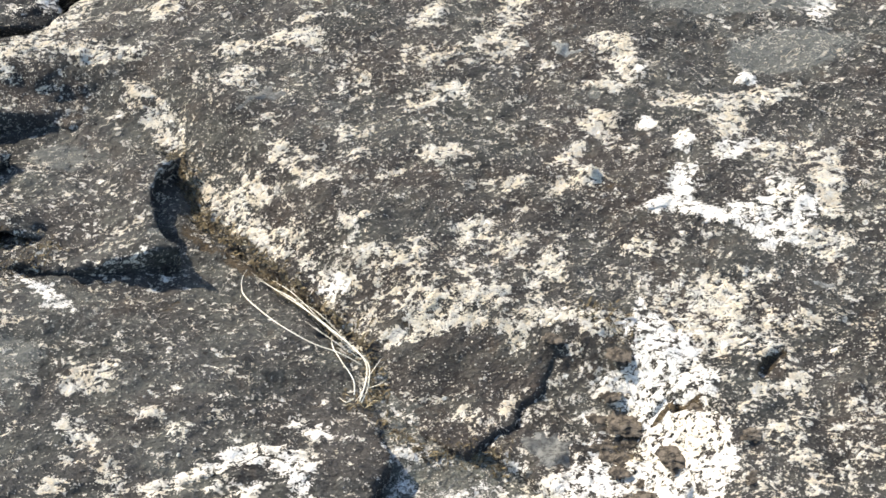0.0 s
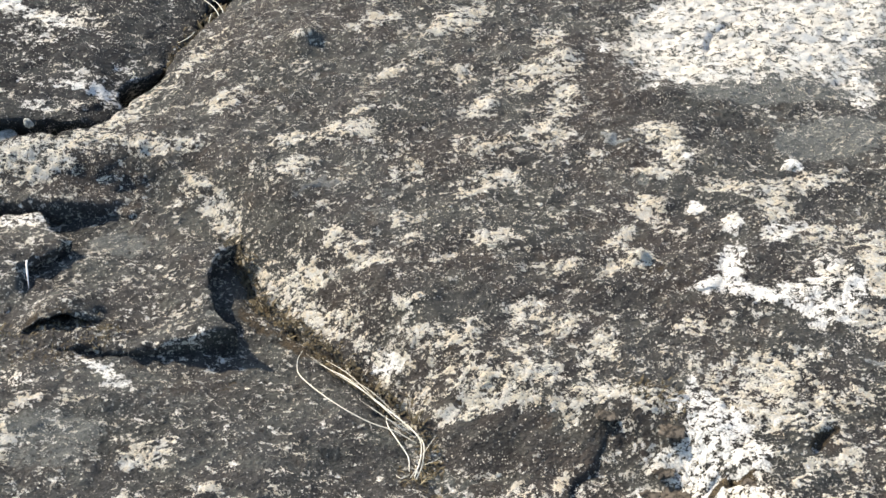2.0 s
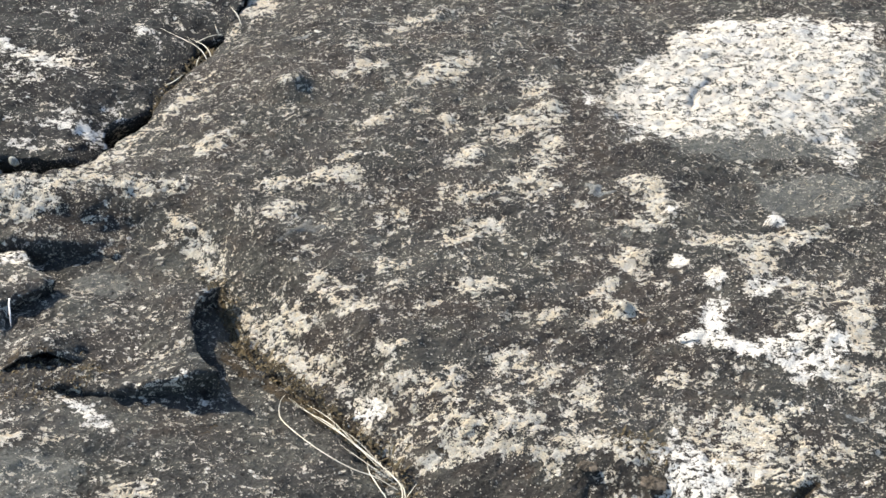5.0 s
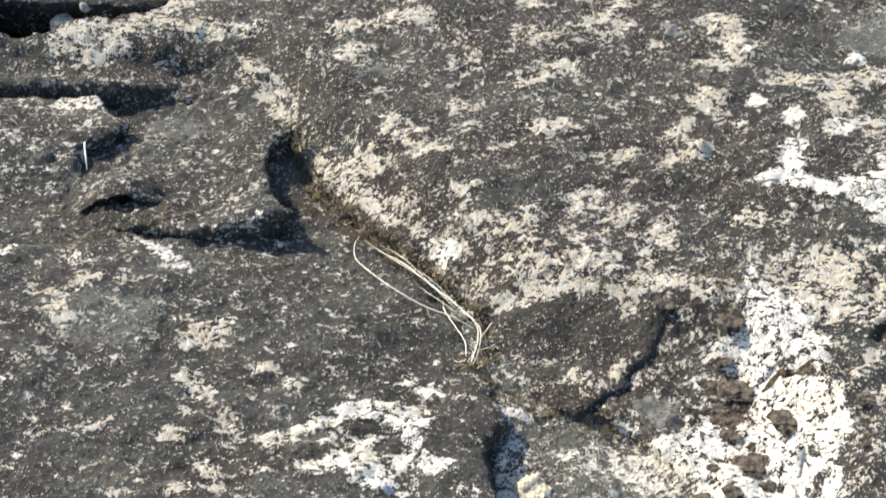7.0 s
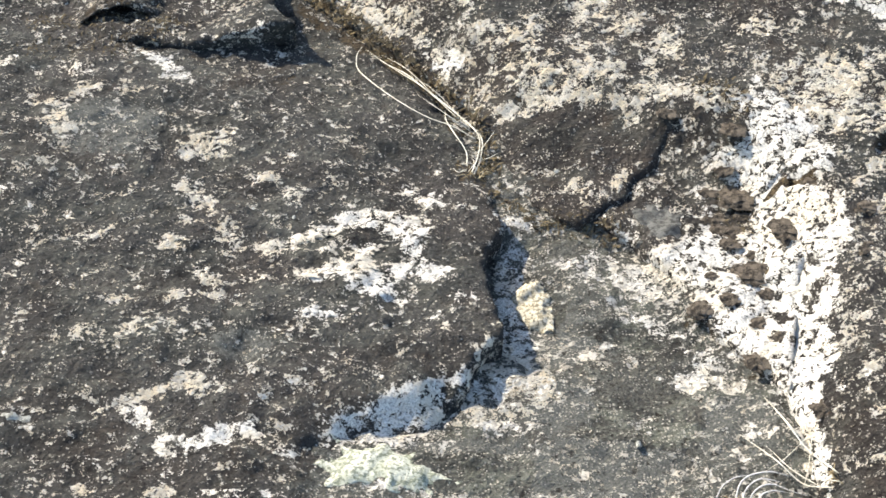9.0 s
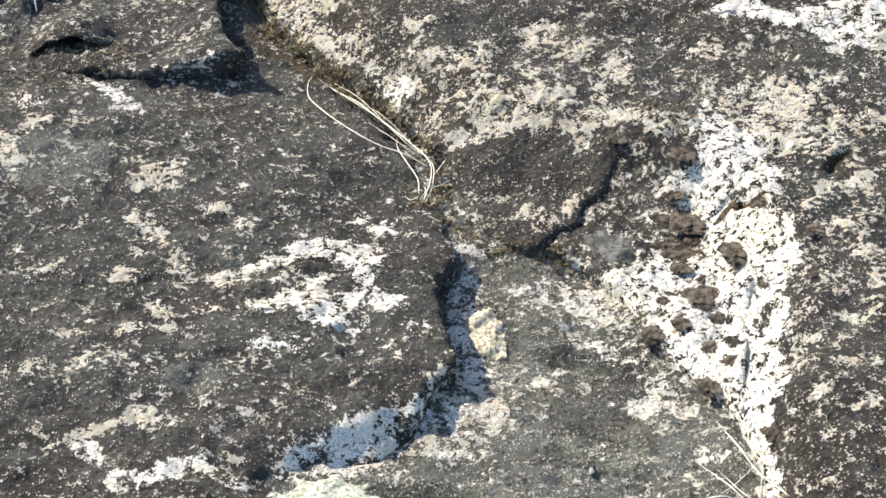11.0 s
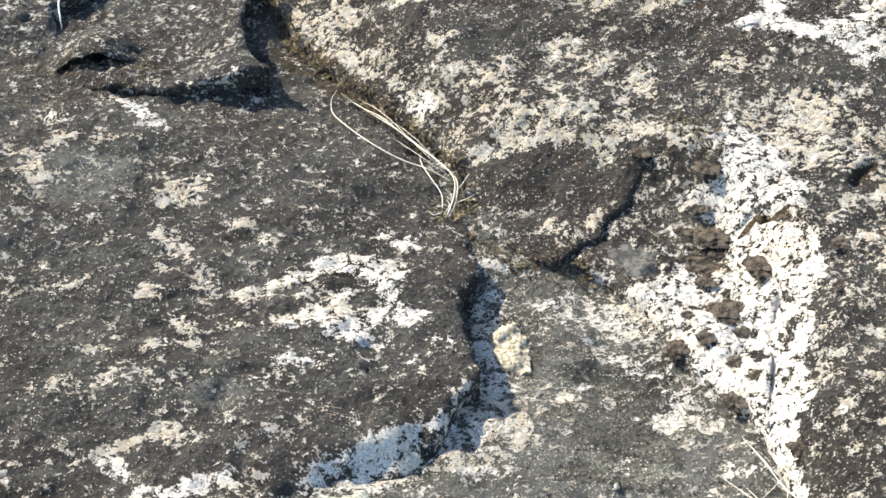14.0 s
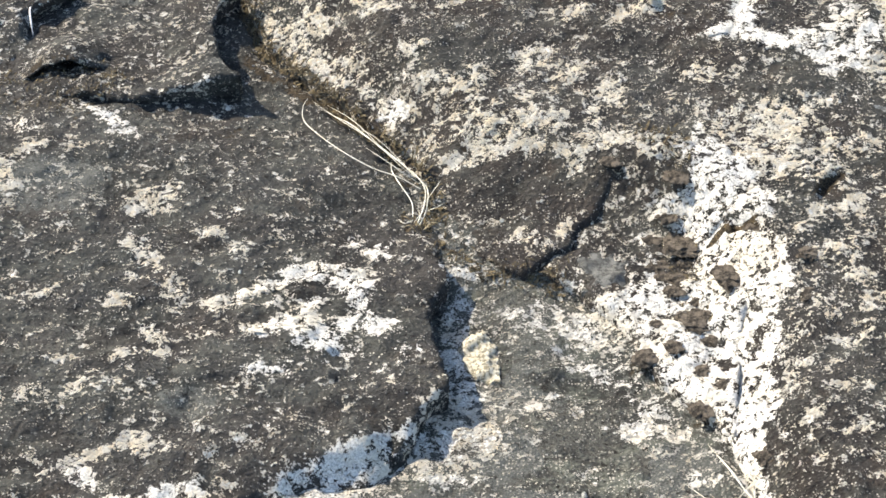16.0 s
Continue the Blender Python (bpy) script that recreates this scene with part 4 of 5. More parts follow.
DOME_SIDE_CREAM = [
    (0.52, 1.12, 0.16, 0.12, 70, 0.16), (0.60, 1.30, 0.16, 0.12, 40, 0.16), (0.62, 1.62, 0.16, 0.12, 60, 0.14),
]
DOME_CORNER_CREAM = [
    (0.435, 0.969, 0.018, 0.006, -0, 0.45), (0.423, 1.071, 0.014, 0.008, 63, 0.50), (0.428, 1.017, 0.017, 0.007, 26, 0.45), (0.473, 0.993, 0.015, 0.007, 2, 0.45),
    (0.443, 0.909, 0.017, 0.005, -0, 0.40), (0.404, 0.914, 0.014, 0.005, 0, 0.40), (0.521, 1.166, 0.013, 0.009, 62, 0.50), (0.451, 1.380, 0.017, 0.012, 7, 0.50),
]
BOULDER_WHITE = [
    (-0.646, 2.518, 0.052, 0.025, -28, 0.80), (-0.563, 2.485, 0.070, 0.022, -31, 0.60), (-0.584, 2.438, 0.054, 0.021, -23, 0.55), (-0.492, 2.467, 0.065, 0.011, -53, 0.55),
    (-0.558, 2.650, 0.064, 0.019, -11, 0.35), (-0.469, 2.512, 0.034, 0.011, -54, 0.35), (-0.593, 2.372, 0.044, 0.016, -22, 0.50), (-0.523, 2.345, 0.043, 0.014, -21, 0.45),
    (-0.423, 2.350, 0.031, 0.014, -24, 0.55), (-0.489, 2.296, 0.048, 0.017, -11, 0.50), (-0.528, 2.245, 0.055, 0.017, 0, 0.50), (-0.574, 2.310, 0.043, 0.014, -21, 0.45),
    (-0.307, 2.715, 0.057, 0.016, -41, 0.45), (-0.352, 2.640, 0.043, 0.016, -44, 0.45), (-0.388, 2.587, 0.037, 0.014, -43, 0.45), (-0.462, 2.286, 0.040, 0.014, -17, 0.50),
]
SHELF_EDGE_PALE = [
    (-0.562, 1.389, 0.054, 0.021, -76, 0.84), (-0.534, 1.328, 0.031, 0.024, -25, 0.63), (-0.529, 1.259, 0.026, 0.013, -4, 0.63), (-0.562, 1.569, 0.036, 0.011, 26, 0.49),
    (-0.581, 1.491, 0.021, 0.013, -7, 0.56), (-0.493, 1.185, 0.025, 0.009, 6, 0.49), (-0.488, 1.080, 0.017, 0.008, 13, 0.49),
]
CREAM = [SHOULDER_CREAM, DOME_BACK_CREAM, DOME_MIDDLE_CREAM, DOME_RIM_CREAM, DOME_FOOT_CREAM, DOME_RIGHT_CREAM, FACE_CREAM, SUNK_CREAM, SHELF_CREAM, SHELF_NEAR_CREAM,
         RIDGE_CREAM, MIDDLE_CREAM, MIDDLE_CREAM_LOW, FOOT_CREAM, RIGHT_CREAM, FACE_CREAM_MORE, SHELF_CREAM_FAR, SHELF_CREAM_BY, SLAB_YELLOW, WEDGE_CREAM, DOME_EDGE_CREAM, DOME_SIDE_CREAM, DOME_CORNER_CREAM]
WHITE = [DOME_RIGHT_WHITE, SUMMIT_WHITE, FACE_WHITE, BLOCK_WHITE, SUNK_WHITE, SHELF_WHITE, SHELF_LIP_WHITE, SHELF_NEAR_PALE, FLAKE_PALE, FAR_PALE,
         CLEAR_WHITE, SUMMIT_CHALK, SHELF_CHALK, SHELF_CHALK_NEAR, FACE_CHALK, BLOCK_CHALK, SLAB_CHALK, LIP_SHADE_WHITE, BOULDER_WHITE, SHELF_EDGE_PALE]
GREY = [BARE_GREY, BARE_GREY_NEAR, SUMMIT_GREY]
SOIL = [CREVICE_SOIL, HOLLOW_SOIL, CRACK_SOIL]
WORN = [WORN_DARK, SLAB_DARK, SUNK_DARK, DOME_DARK]


def cover_of(cream, white, grey=0.0):
    """What grows where, over an even base of cream and white lichen."""

    def cover(x, y):
        worn = spots(x, y, WORN)
        return np.stack([np.minimum(cream + 0.8 * spots(x, y, CREAM), 0.70) - worn, np.minimum(white + 0.7 * spots(x, y, WHITE), 0.80) - worn, spots(x, y, SOIL), grey + spots(x, y, GREY) - 0.9 * worn], -1)

    return cover


# ---- the outcrop ----
CRACKS = [  # line, depth, half width
    ([(0.533, 2.219), (0.547, 2.284), (0.572, 2.318), (0.612, 2.348)], 0.006, 0.005),
    ([(0.465, 2.304), (0.508, 2.306)], 0.004, 0.004),
    ([(0.717, 2.421), (0.770, 2.451)], 0.004, 0.004),
    ([(0.371, 1.302), (0.392, 1.316), (0.422, 1.303), (0.431, 1.290)], 0.016, 0.006),
    ([(0.499, 1.329), (0.512, 1.349), (0.532, 1.369)], 0.008, 0.006),
    ([(0.096, 1.373), (0.137, 1.383), (0.156, 1.406), (0.163, 1.424)], 0.004, 0.004),
]
LUMPS = [  # place, radius, height
    (0.346, 1.692, 0.017, 0.017), (-0.115, 2.327, 0.034, 0.020), (0.305, 2.236, 0.022, 0.010), (0.60, 1.30, 0.02, 0.008), (0.30, 1.52, 0.02, 0.008),
]


def dome_height(x, y):
    d = nearest(x, y, FOOT)[0] * np.where(inside(x, y, FOOT + [(4, -0.6), (4, 7), (-2.2, 7)]), 1, 0)
    z = ground_height(x, y) + 0.032 * smooth(d, 0.11, 0.0) * smooth(x, -0.27, -0.44)
    for line, depth, half in CRACKS:
        z = z - depth * np.exp(-((nearest(x, y, line)[0] / half) ** 2))
    for cx, cy, r, h in LUMPS:
        u = (x - cx) / r
        z = z + h * np.exp(-((y - cy) / r) ** 2 - np.where(u > 0, 3.5, 0.7) * u * u)
    return z


LIP_TOP = [(-0.2, 1.0), (-0.084, 1.026), (-0.061, 1.042), (-0.026, 1.052), (0.010, 1.066), (0.040, 1.095), (0.20, 1.18)]


def shelf_height(x, y):
    d, _, _ = nearest(x, y, SEAM)
    low = smooth(y, 1.93, 1.86)
    join = smooth(np.hypot(x + 0.33, (y - 1.99) * 1.6), 0.16, 0.05) * smooth(nearest(x, y, SHELF_EDGE, True)[0], 0.0, 0.03)
    _, qx, qy = nearest(x, y, LIP_TOP)
    lip = smooth((qy - y) * 0.95 + (x - qx) * 0.3, 0.002, 0.052) * smooth(x, -0.22, -0.06)
    return ground_height(x, y) - 0.016 * low * smooth(d, 0.035, 0.0) + 0.009 * join + 0.005 * smooth(nearest(x, y, SHELF_EDGE, True)[0], 0.12, 0.02) * smooth(x, -0.06, 0.02) * smooth(y, 1.36, 1.31) * smooth(y, 1.08, 1.12) - 0.031 * lip - 0.008 * smooth(x, -0.39, -0.50) * smooth(y, 1.88, 1.95)


def sunk_height(x, y):
    return -0.017 + 0.008 * smooth(y, 1.25, 1.34) - 0.013 * smooth(x, 0.15, 0.085) * smooth(y, 1.31, 1.27) * smooth(y, 1.07, 1.12) + 0.014 * smooth(x, 0.20, 0.36) + 0.014 * smooth(y, 1.02, 0.93) * smooth(x, 0.1, -0.05)


def block_height(x, y):
    d, _, _ = nearest(x, y, SEAM)
    return ground_height(x, y) - 0.003 + 0.002 * smooth(x, 0.27, 0.36) - 0.003 * smooth(d, 0.03, 0.0) * smooth(x, 0.31, 0.28)


def flake_height(x, y):
    back = smooth(y, 1.93, 1.80)
    return ground_height(x, y) - 0.004 + 0.019 * back * smooth(x, -0.54, -0.38) + 0.019 * back * smooth(x, -0.34, -0.22)


def leaf_height(x, y):
    arch = np.exp(-(np.abs((x + 0.432) / 0.048) ** 2.4))
    return flake_height(x, y) - 0.006 + 0.031 * arch * smooth(y, 1.80, 1.69)


def slab_height(x, y):
    return 0.014 + 0.020 * smooth(y, 1.95, 1.85) - 0.022 * smooth(y, 1.80, 1.70)


def far_height(x, y):
    return 0.022 + 0.05 * np.clip((y - 2.2) / 0.5, 0, 1) + 0.06 * smooth(x, -0.4, -1.4) - 0.06 * np.clip(y - 3.2, 0, 3) - 0.018 * smooth(nearest(x, y, FAR_EDGE, True)[0], 0.12, 0.0) * smooth(x, -0.50, -0.42)


SHELF_EDGE = [(-2.2, 2.06), (-0.60, 2.02), (-0.43, 2.07), (-0.30, 2.05), (-0.24, 1.97), (-0.19, 1.88), (-0.16, 1.80), (-0.13, 1.745), (-0.08, 1.685), (-0.02, 1.62), (0.03, 1.54), (0.066, 1.46), (0.064, 1.39),
              (0.066, 1.352), (0.056, 1.328), (0.062, 1.310), (0.070, 1.293), (0.067, 1.270), (0.053, 1.246), (0.048, 1.220), (0.050, 1.179), (0.057, 1.158), (0.063, 1.134), (0.066, 1.106), (0.047, 1.094), (0.034, 1.072), (0.027, 1.050),
              (0.017, 1.022), (-0.012, 0.996), (-0.058, 0.972), (-0.07, 0.95),
              (0.02, 0.90), (0.04, 0.70), (0.08, 0.0), (0.0, -0.6), (-0.3, -1.0), (-0.9, -1.1), (-1.5, -0.8), (-1.9, -0.2), (-2.2, 0.6), (-2.1, 1.3), (-2.3, 1.8)]
BLOCK_EDGE = [(0.171, 1.300), (0.21, 1.272), (0.26, 1.212), (0.284, 1.150), (0.318, 1.092), (0.36, 1.03), (0.40, 1.2), (0.40, 1.38), (0.345, 1.47), (0.27, 1.46), (0.21, 1.37)]
FAR_EDGE = [(-2.8, 2.45), (-2.2, 2.25), (-1.2, 2.20), (-0.604, 2.202), (-0.497, 2.204), (-0.454, 2.205), (-0.436, 2.219), (-0.424, 2.255), (-0.432, 2.295), (-0.418, 2.325), (-0.388, 2.342), (-0.362, 2.362), (-0.350, 2.395), (-0.338, 2.43), (-0.318, 2.487), (-0.312, 2.53), (-0.292, 2.588), (-0.258, 2.607),
            (-0.240, 2.630), (-0.233, 2.693), (-0.21, 2.9), (-0.13, 3.3), (-0.15, 4.0), (-0.3, 4.6), (-0.8, 5.2), (-1.5, 5.3), (-2.2, 4.9), (-2.8, 4.2), (-3.0, 3.3)]
FLAKE_EDGE = [(-0.70, 1.60), (-0.539, 1.612), (-0.455, 1.628), (-0.419, 1.624), (-0.351, 1.607), (-0.280, 1.616), (-0.215, 1.622), (-0.192, 1.626), (-0.214, 1.661), (-0.230, 1.705), (-0.242, 1.762), (-0.232, 1.802), (-0.206, 1.838),
              (-0.249, 1.875), (-0.284, 1.91), (-0.352, 1.93), (-0.42, 1.92), (-0.455, 1.84), (-0.50, 1.77), (-0.56, 1.71), (-0.70, 1.69)]
LEAF_EDGE = [(-0.62, 1.640), (-0.50, 1.648), (-0.476, 1.654), (-0.455, 1.662), (-0.440, 1.660), (-0.418, 1.666), (-0.395, 1.664), (-0.369, 1.672), (-0.335, 1.70), (-0.33, 1.78), (-0.38, 1.85), (-0.62, 1.86)]
SLAB_EDGE = [(-0.9, 1.94), (-0.56, 1.936), (-0.500, 1.940), (-0.482, 1.905), (-0.465, 1.875), (-0.438, 1.848), (-0.455, 1.830), (-0.485, 1.806), (-0.497, 1.790), (-0.492, 1.76), (-0.487, 1.73), (-0.50, 1.705), (-0.55, 1.69), (-0.9, 1.68)]

dome_cover = cover_of(0.05, 0.0)
rock_dome = plate("rock_dome", DOME_EDGE, dome_height, ROCK_DARK, 0.005, dome_cover, 0.07)
tagged(rock_dome, "large rounded dark rock dome crusted with cream and white lichen", "rock")
shelf_cover = cover_of(0.0, 0.01, 0.12)
rock_shelf = plate("rock_shelf", SHELF_EDGE, shelf_height, ROCK_SHELF, 0.005, shelf_cover, 0.05, seed=21)
tagged(rock_shelf, "low dark grey rock shelf speckled with pale lichen", "rock")
sunken_slab = plate("rock_slab", [(-0.4, -0.7), (-0.1, -1.0), (0.4, -1.1), (0.8, -0.7), (1.0, 0.0), (0.9, 1.0), (0.5, 1.36), (0.3, 1.5), (-0.1, 1.5), (-0.35, 0.8)], sunk_height, ROCK_GREY, 0.005, cover_of(0.17, 0.20, 0.48), seed=31)
tagged(sunken_slab, "sunken grey rock slab mottled with whitish lichen", "rock")
rock_block = plate("rock_block", BLOCK_EDGE, block_height, ROCK_BROWN, 0.004, cover_of(0.24, 0.20, 0.15), seed=41)
tagged(rock_block, "cracked brown rock wedge between dome and sunken slab", "rock")
boulder = plate("boulder", FAR_EDGE, far_height, ROCK_FAR, 0.006, cover_of(-0.10, 0.02, 0.0), 0.12, 4.0, rough=0.9, seed=51)
tagged(boulder, "dark grey lichen-streaked boulder beyond the crevice", "boulder")
rock_flake = plate("rock_flake", FLAKE_EDGE, flake_height, ROCK_SHELF, 0.004, cover_of(0.10, 0.03, 0.1), 0.040, 0.7, seed=61)
tagged(rock_flake, "thick loosened rock flake with a pale broken edge", "rock flake")
rock_leaf = plate("rock_flake", LEAF_EDGE, leaf_height, ROCK_SHELF, 0.004, cover_of(0.14, 0.05, 0.1), 0.010, 1.6, seed=71)
tagged(rock_leaf, "thin arched rock flake lifted over a dark hollow", "rock flake")
rock_plate = plate("rock_flake", SLAB_EDGE, slab_height, ROCK_SHELF, 0.004, cover_of(0.2, 0.22, 0.1), 0.035, 1.0, seed=81)
tagged(rock_plate, "tilted rock flake with cream lichen on top", "rock flake")

# earth under and round the rocks, out to the horizon
n = Nodes("dark_earth")
EARTH = n.finish(n.blend(n.ramp(n.noise(30, 6, 0.7), 0.35, 0.65), (0.012, 0.008, 0.005), (0.06, 0.042, 0.026)), 0.95, n.noise(90, 5, 0.7), 0.01, 0.8)
bm = bmesh.new()
rings = [0.0, 0.4, 0.8, 1.2, 1.8, 2.6, 4, 7, 12, 25, 60, 150, 400, 1500]
loops = []
for r in rings[1:]:
    loops.append([bm.verts.new((r * math.cos(math.tau * k / 48), 1.6 + r * math.sin(math.tau * k / 48), -0.11 - 0.04 * min(r, 3) + 0.02 * math.sin(3 * r + 5 * k))) for k in range(48)])
hub = bm.verts.new((0, 1.6, -0.11))
for k in range(48):
    bm.faces.new((hub, loops[0][k], loops[0][(k + 1) % 48]))
    for a, b in zip(loops, loops[1:]):
        bm.faces.new((a[k], b[k], b[(k + 1) % 48], a[(k + 1) % 48]))
mesh = bpy.data.meshes.new("ground")
bm.to_mesh(mesh)
bm.free()
mesh.shade_smooth()
mesh.materials.append(EARTH)
ground = tagged(new("ground", mesh), "dark bare earth under the rocks", "ground", kind="structure")


# ---- small things: helpers ----
def part(name, bm, material, parent=None, label="", smooth_faces=True):
    mesh = bpy.data.meshes.new(name)
    bm.to_mesh(mesh)
    bm.free()
    if smooth_faces:
        mesh.shade_smooth()
    mesh.materials.append(material)
    ob = new(name, mesh)
    if parent:
        ob.parent = parent
    return tagged(ob, label)


def top_grid():
    """Heights of the topmost rock on a fine grid."""
    gx, gy = np.arange(-0.8, 1.0, 0.005), np.arange(0.8, 2.9, 0.005)
    x, y = (a.ravel() for a in np.meshgrid(gx, gy))
    tops = [(DOME_EDGE, dome_height, 1), (SHELF_EDGE, shelf_height, 21), (BLOCK_EDGE, block_height, 41), (FLAKE_EDGE, flake_height, 61)]
    best = np.where(y < 1.45, sunk_height(x, y) + relief(x, y, 31), -0.1)
    for edge, height, seed in tops:
        best = np.maximum(best, np.where(inside(x, y, edge), height(x, y) + relief(x, y, seed), -0.1))
    return best.reshape(len(gy), len(gx))


TOPS = top_grid()


def level(x, y):
    """The height of the topmost rock at a place."""
    i, j = int(round((x + 0.8) / 0.005)), int(round((y - 0.8) / 0.005))
    return float(TOPS[min(max(j, 0), TOPS.shape[0] - 1), min(max(i, 0), TOPS.shape[1] - 1)])


def bent(points, per=7):
    """A smooth line through the given places."""
    p = [Vector(q) for q in points]
    p = [2 * p[0] - p[1]] + p + [2 * p[-1] - p[-2]]
    out = []
    for a, b, c, d in zip(p, p[1:], p[2:], p[3:]):
        for k in range(per):
            t = k / per
            out.append(0.5 * (2 * b + (c - a) * t + (2 * a - 5 * b + 4 * c - d) * t * t + (3 * b - a - 3 * c + d) * t ** 3))
    return out + [p[-2]]


def blade_mesh(points, width, flat=0.55, sides=6, bm=None):
    """A dry grass stalk along a line: a flattened tube that tapers to its tip."""
    bm = bm or bmesh.new()
    line = bent(points)
    rings, count = [], len(line)
    for i, q in enumerate(line):
        ahead = (line[min(i + 1, count - 1)] - line[max(i - 1, 0)]).normalized()
        side = ahead.cross(Vector((0.2, -0.3, 1))).normalized()
        up = side.cross(ahead)
        k = i / (count - 1)
        r = width * (0.5 if k < 0.7 else 0.5 * (1 - (k - 0.7) / 0.36))
        rings.append([bm.verts.new(q + side * r * math.cos(math.tau * j / sides) + up * r * flat * math.sin(math.tau * j / sides)) for j in range(sides)])
    for a, b in zip(rings, rings[1:]):
        for j in range(sides):
            bm.faces.new((a[j], a[(j + 1) % sides], b[(j + 1) % sides], b[j]))
    bm.faces.new(rings[0][::-1])
    bm.faces.new(rings[-1])
    return bm


n = Nodes("dry_straw")
straw = n.blend(n.ramp(n.noise(60, 3, 0.6), 0.35, 0.65), (0.66, 0.61, 0.47), (0.84, 0.81, 0.69))
straw = n.blend(n.maths("MULTIPLY", n.ramp(n.noise(300, 3, 0.6, (1, 1, 4)), 0.55, 0.7), 0.5), straw, (0.33, 0.25, 0.13))
STRAW = n.finish(straw, 0.6, n.noise(500, 2, 0.5), 0.0006, 0.4)
n = Nodes("bleached_straw")
STRAW_PALE = n.finish(n.blend(n.ramp(n.noise(150, 3, 0.6), 0.35, 0.65), (0.55, 0.53, 0.50), (0.74, 0.71, 0.68)), 0.6)
n = Nodes("curled_sheath")
CROWN = n.finish(n.blend(n.ramp(n.noise(200, 3, 0.6), 0.38, 0.62), (0.20, 0.145, 0.07), (0.48, 0.40, 0.24)), 0.8)
n = Nodes("dry_moss")
MOSS = n.finish(n.blend(n.ramp(n.noise(120, 4, 0.7), 0.36, 0.64), (0.040, 0.031, 0.019), (0.17, 0.135, 0.075)), 0.95)


def tuft(label, stalks, material, group="", over=None):
    """A tuft of dry grass: each stalk is (width, [(x, y, lift over the rock), ...]) from its root to its tip."""
    over = over or level
    (x, y, _) = stalks[0][1][0]
    root = Vector((x, y, over(x, y)))
    thing = new("grass_tuft")
    thing.location = root
    for width, line in stalks:
        places = [Vector((px, py, over(px, py) + lift)) - root for px, py, lift in line]
        part("stalk", blade_mesh(places, 0.88 * width), material, thing)
    # a crown of short curled sheaths at the root
    rng, bm = random.Random(len(stalks)), bmesh.new()
    for k in range(14):
        a, long = rng.uniform(0, math.tau), rng.uniform(0.008, 0.018)
        start = Vector((rng.gauss(0, 0.004), rng.gauss(0, 0.004), -0.002))
        ahead = Vector((math.cos(a), math.sin(a), 0))
        blade_mesh([start, start + ahead * long * 0.5 + Vector((0, 0, long * 0.5)), start + ahead * long + Vector((0, 0, long * rng.uniform(0.0, 0.5)))], 0.0012, 0.5, 4, bm)
    part("crown", bm, CROWN, thing, "short curled brown leaf sheaths")
    return tagged(thing, label, "grass", group)


tuft("bleached looping dry grass stalks rooted in the seam", [
    (0.0017, [(0.037, 1.376, 0.005), (0.045, 1.404, 0.010), (0.048, 1.434, 0.013), (0.038, 1.461, 0.016), (0.011, 1.492, 0.016), (-0.028, 1.529, 0.014), (-0.068, 1.577, 0.011), (-0.101, 1.615, 0.007)]),
    (0.0019, [(0.035, 1.378, 0.005), (0.044, 1.417, 0.010), (0.043, 1.444, 0.013), (0.025, 1.474, 0.016), (-0.010, 1.510, 0.016), (-0.046, 1.554, 0.014), (-0.076, 1.589, 0.011), (-0.097, 1.610, 0.007)]),
    (0.0017, [(0.029, 1.387, 0.006), (0.028, 1.408, 0.013), (0.015, 1.434, 0.016), (0.004, 1.465, 0.015), (0.003, 1.496, 0.009)]),
    (0.0017, [(0.040, 1.444, 0.005), (0.011, 1.458, 0.010), (-0.020, 1.470, 0.013), (-0.059, 1.496, 0.016), (-0.092, 1.536, 0.016), (-0.110, 1.573, 0.014), (-0.112, 1.602, 0.011), (-0.106, 1.626, 0.007)]),
    (0.0012, [(0.036, 1.460, 0.008), (0.004, 1.476, 0.016), (-0.033, 1.509, 0.012)]),
    (0.0012, [(0.034, 1.469, 0.007), (0.001, 1.509, 0.014), (-0.043, 1.562, 0.016), (-0.081, 1.618, 0.010)]),
    (0.0011, [(0.032, 1.478, 0.007), (0.011, 1.509, 0.014), (-0.017, 1.538, 0.016), (-0.050, 1.571, 0.010)]),
    (0.0012, [(0.029, 1.381, 0.008), (0.019, 1.370, 0.016), (0.011, 1.380, 0.012)]),
    (0.0011, [(0.030, 1.377, 0.008), (0.037, 1.381, 0.016), (0.035, 1.397, 0.012)]),
    (0.0009, [(0.045, 1.420, 0.008), (0.058, 1.433, 0.016), (0.064, 1.448, 0.012)]),
    (0.0008, [(0.047, 1.407, 0.008), (0.060, 1.405, 0.016), (0.069, 1.415, 0.012)]),
], STRAW, "dry grass tufts")
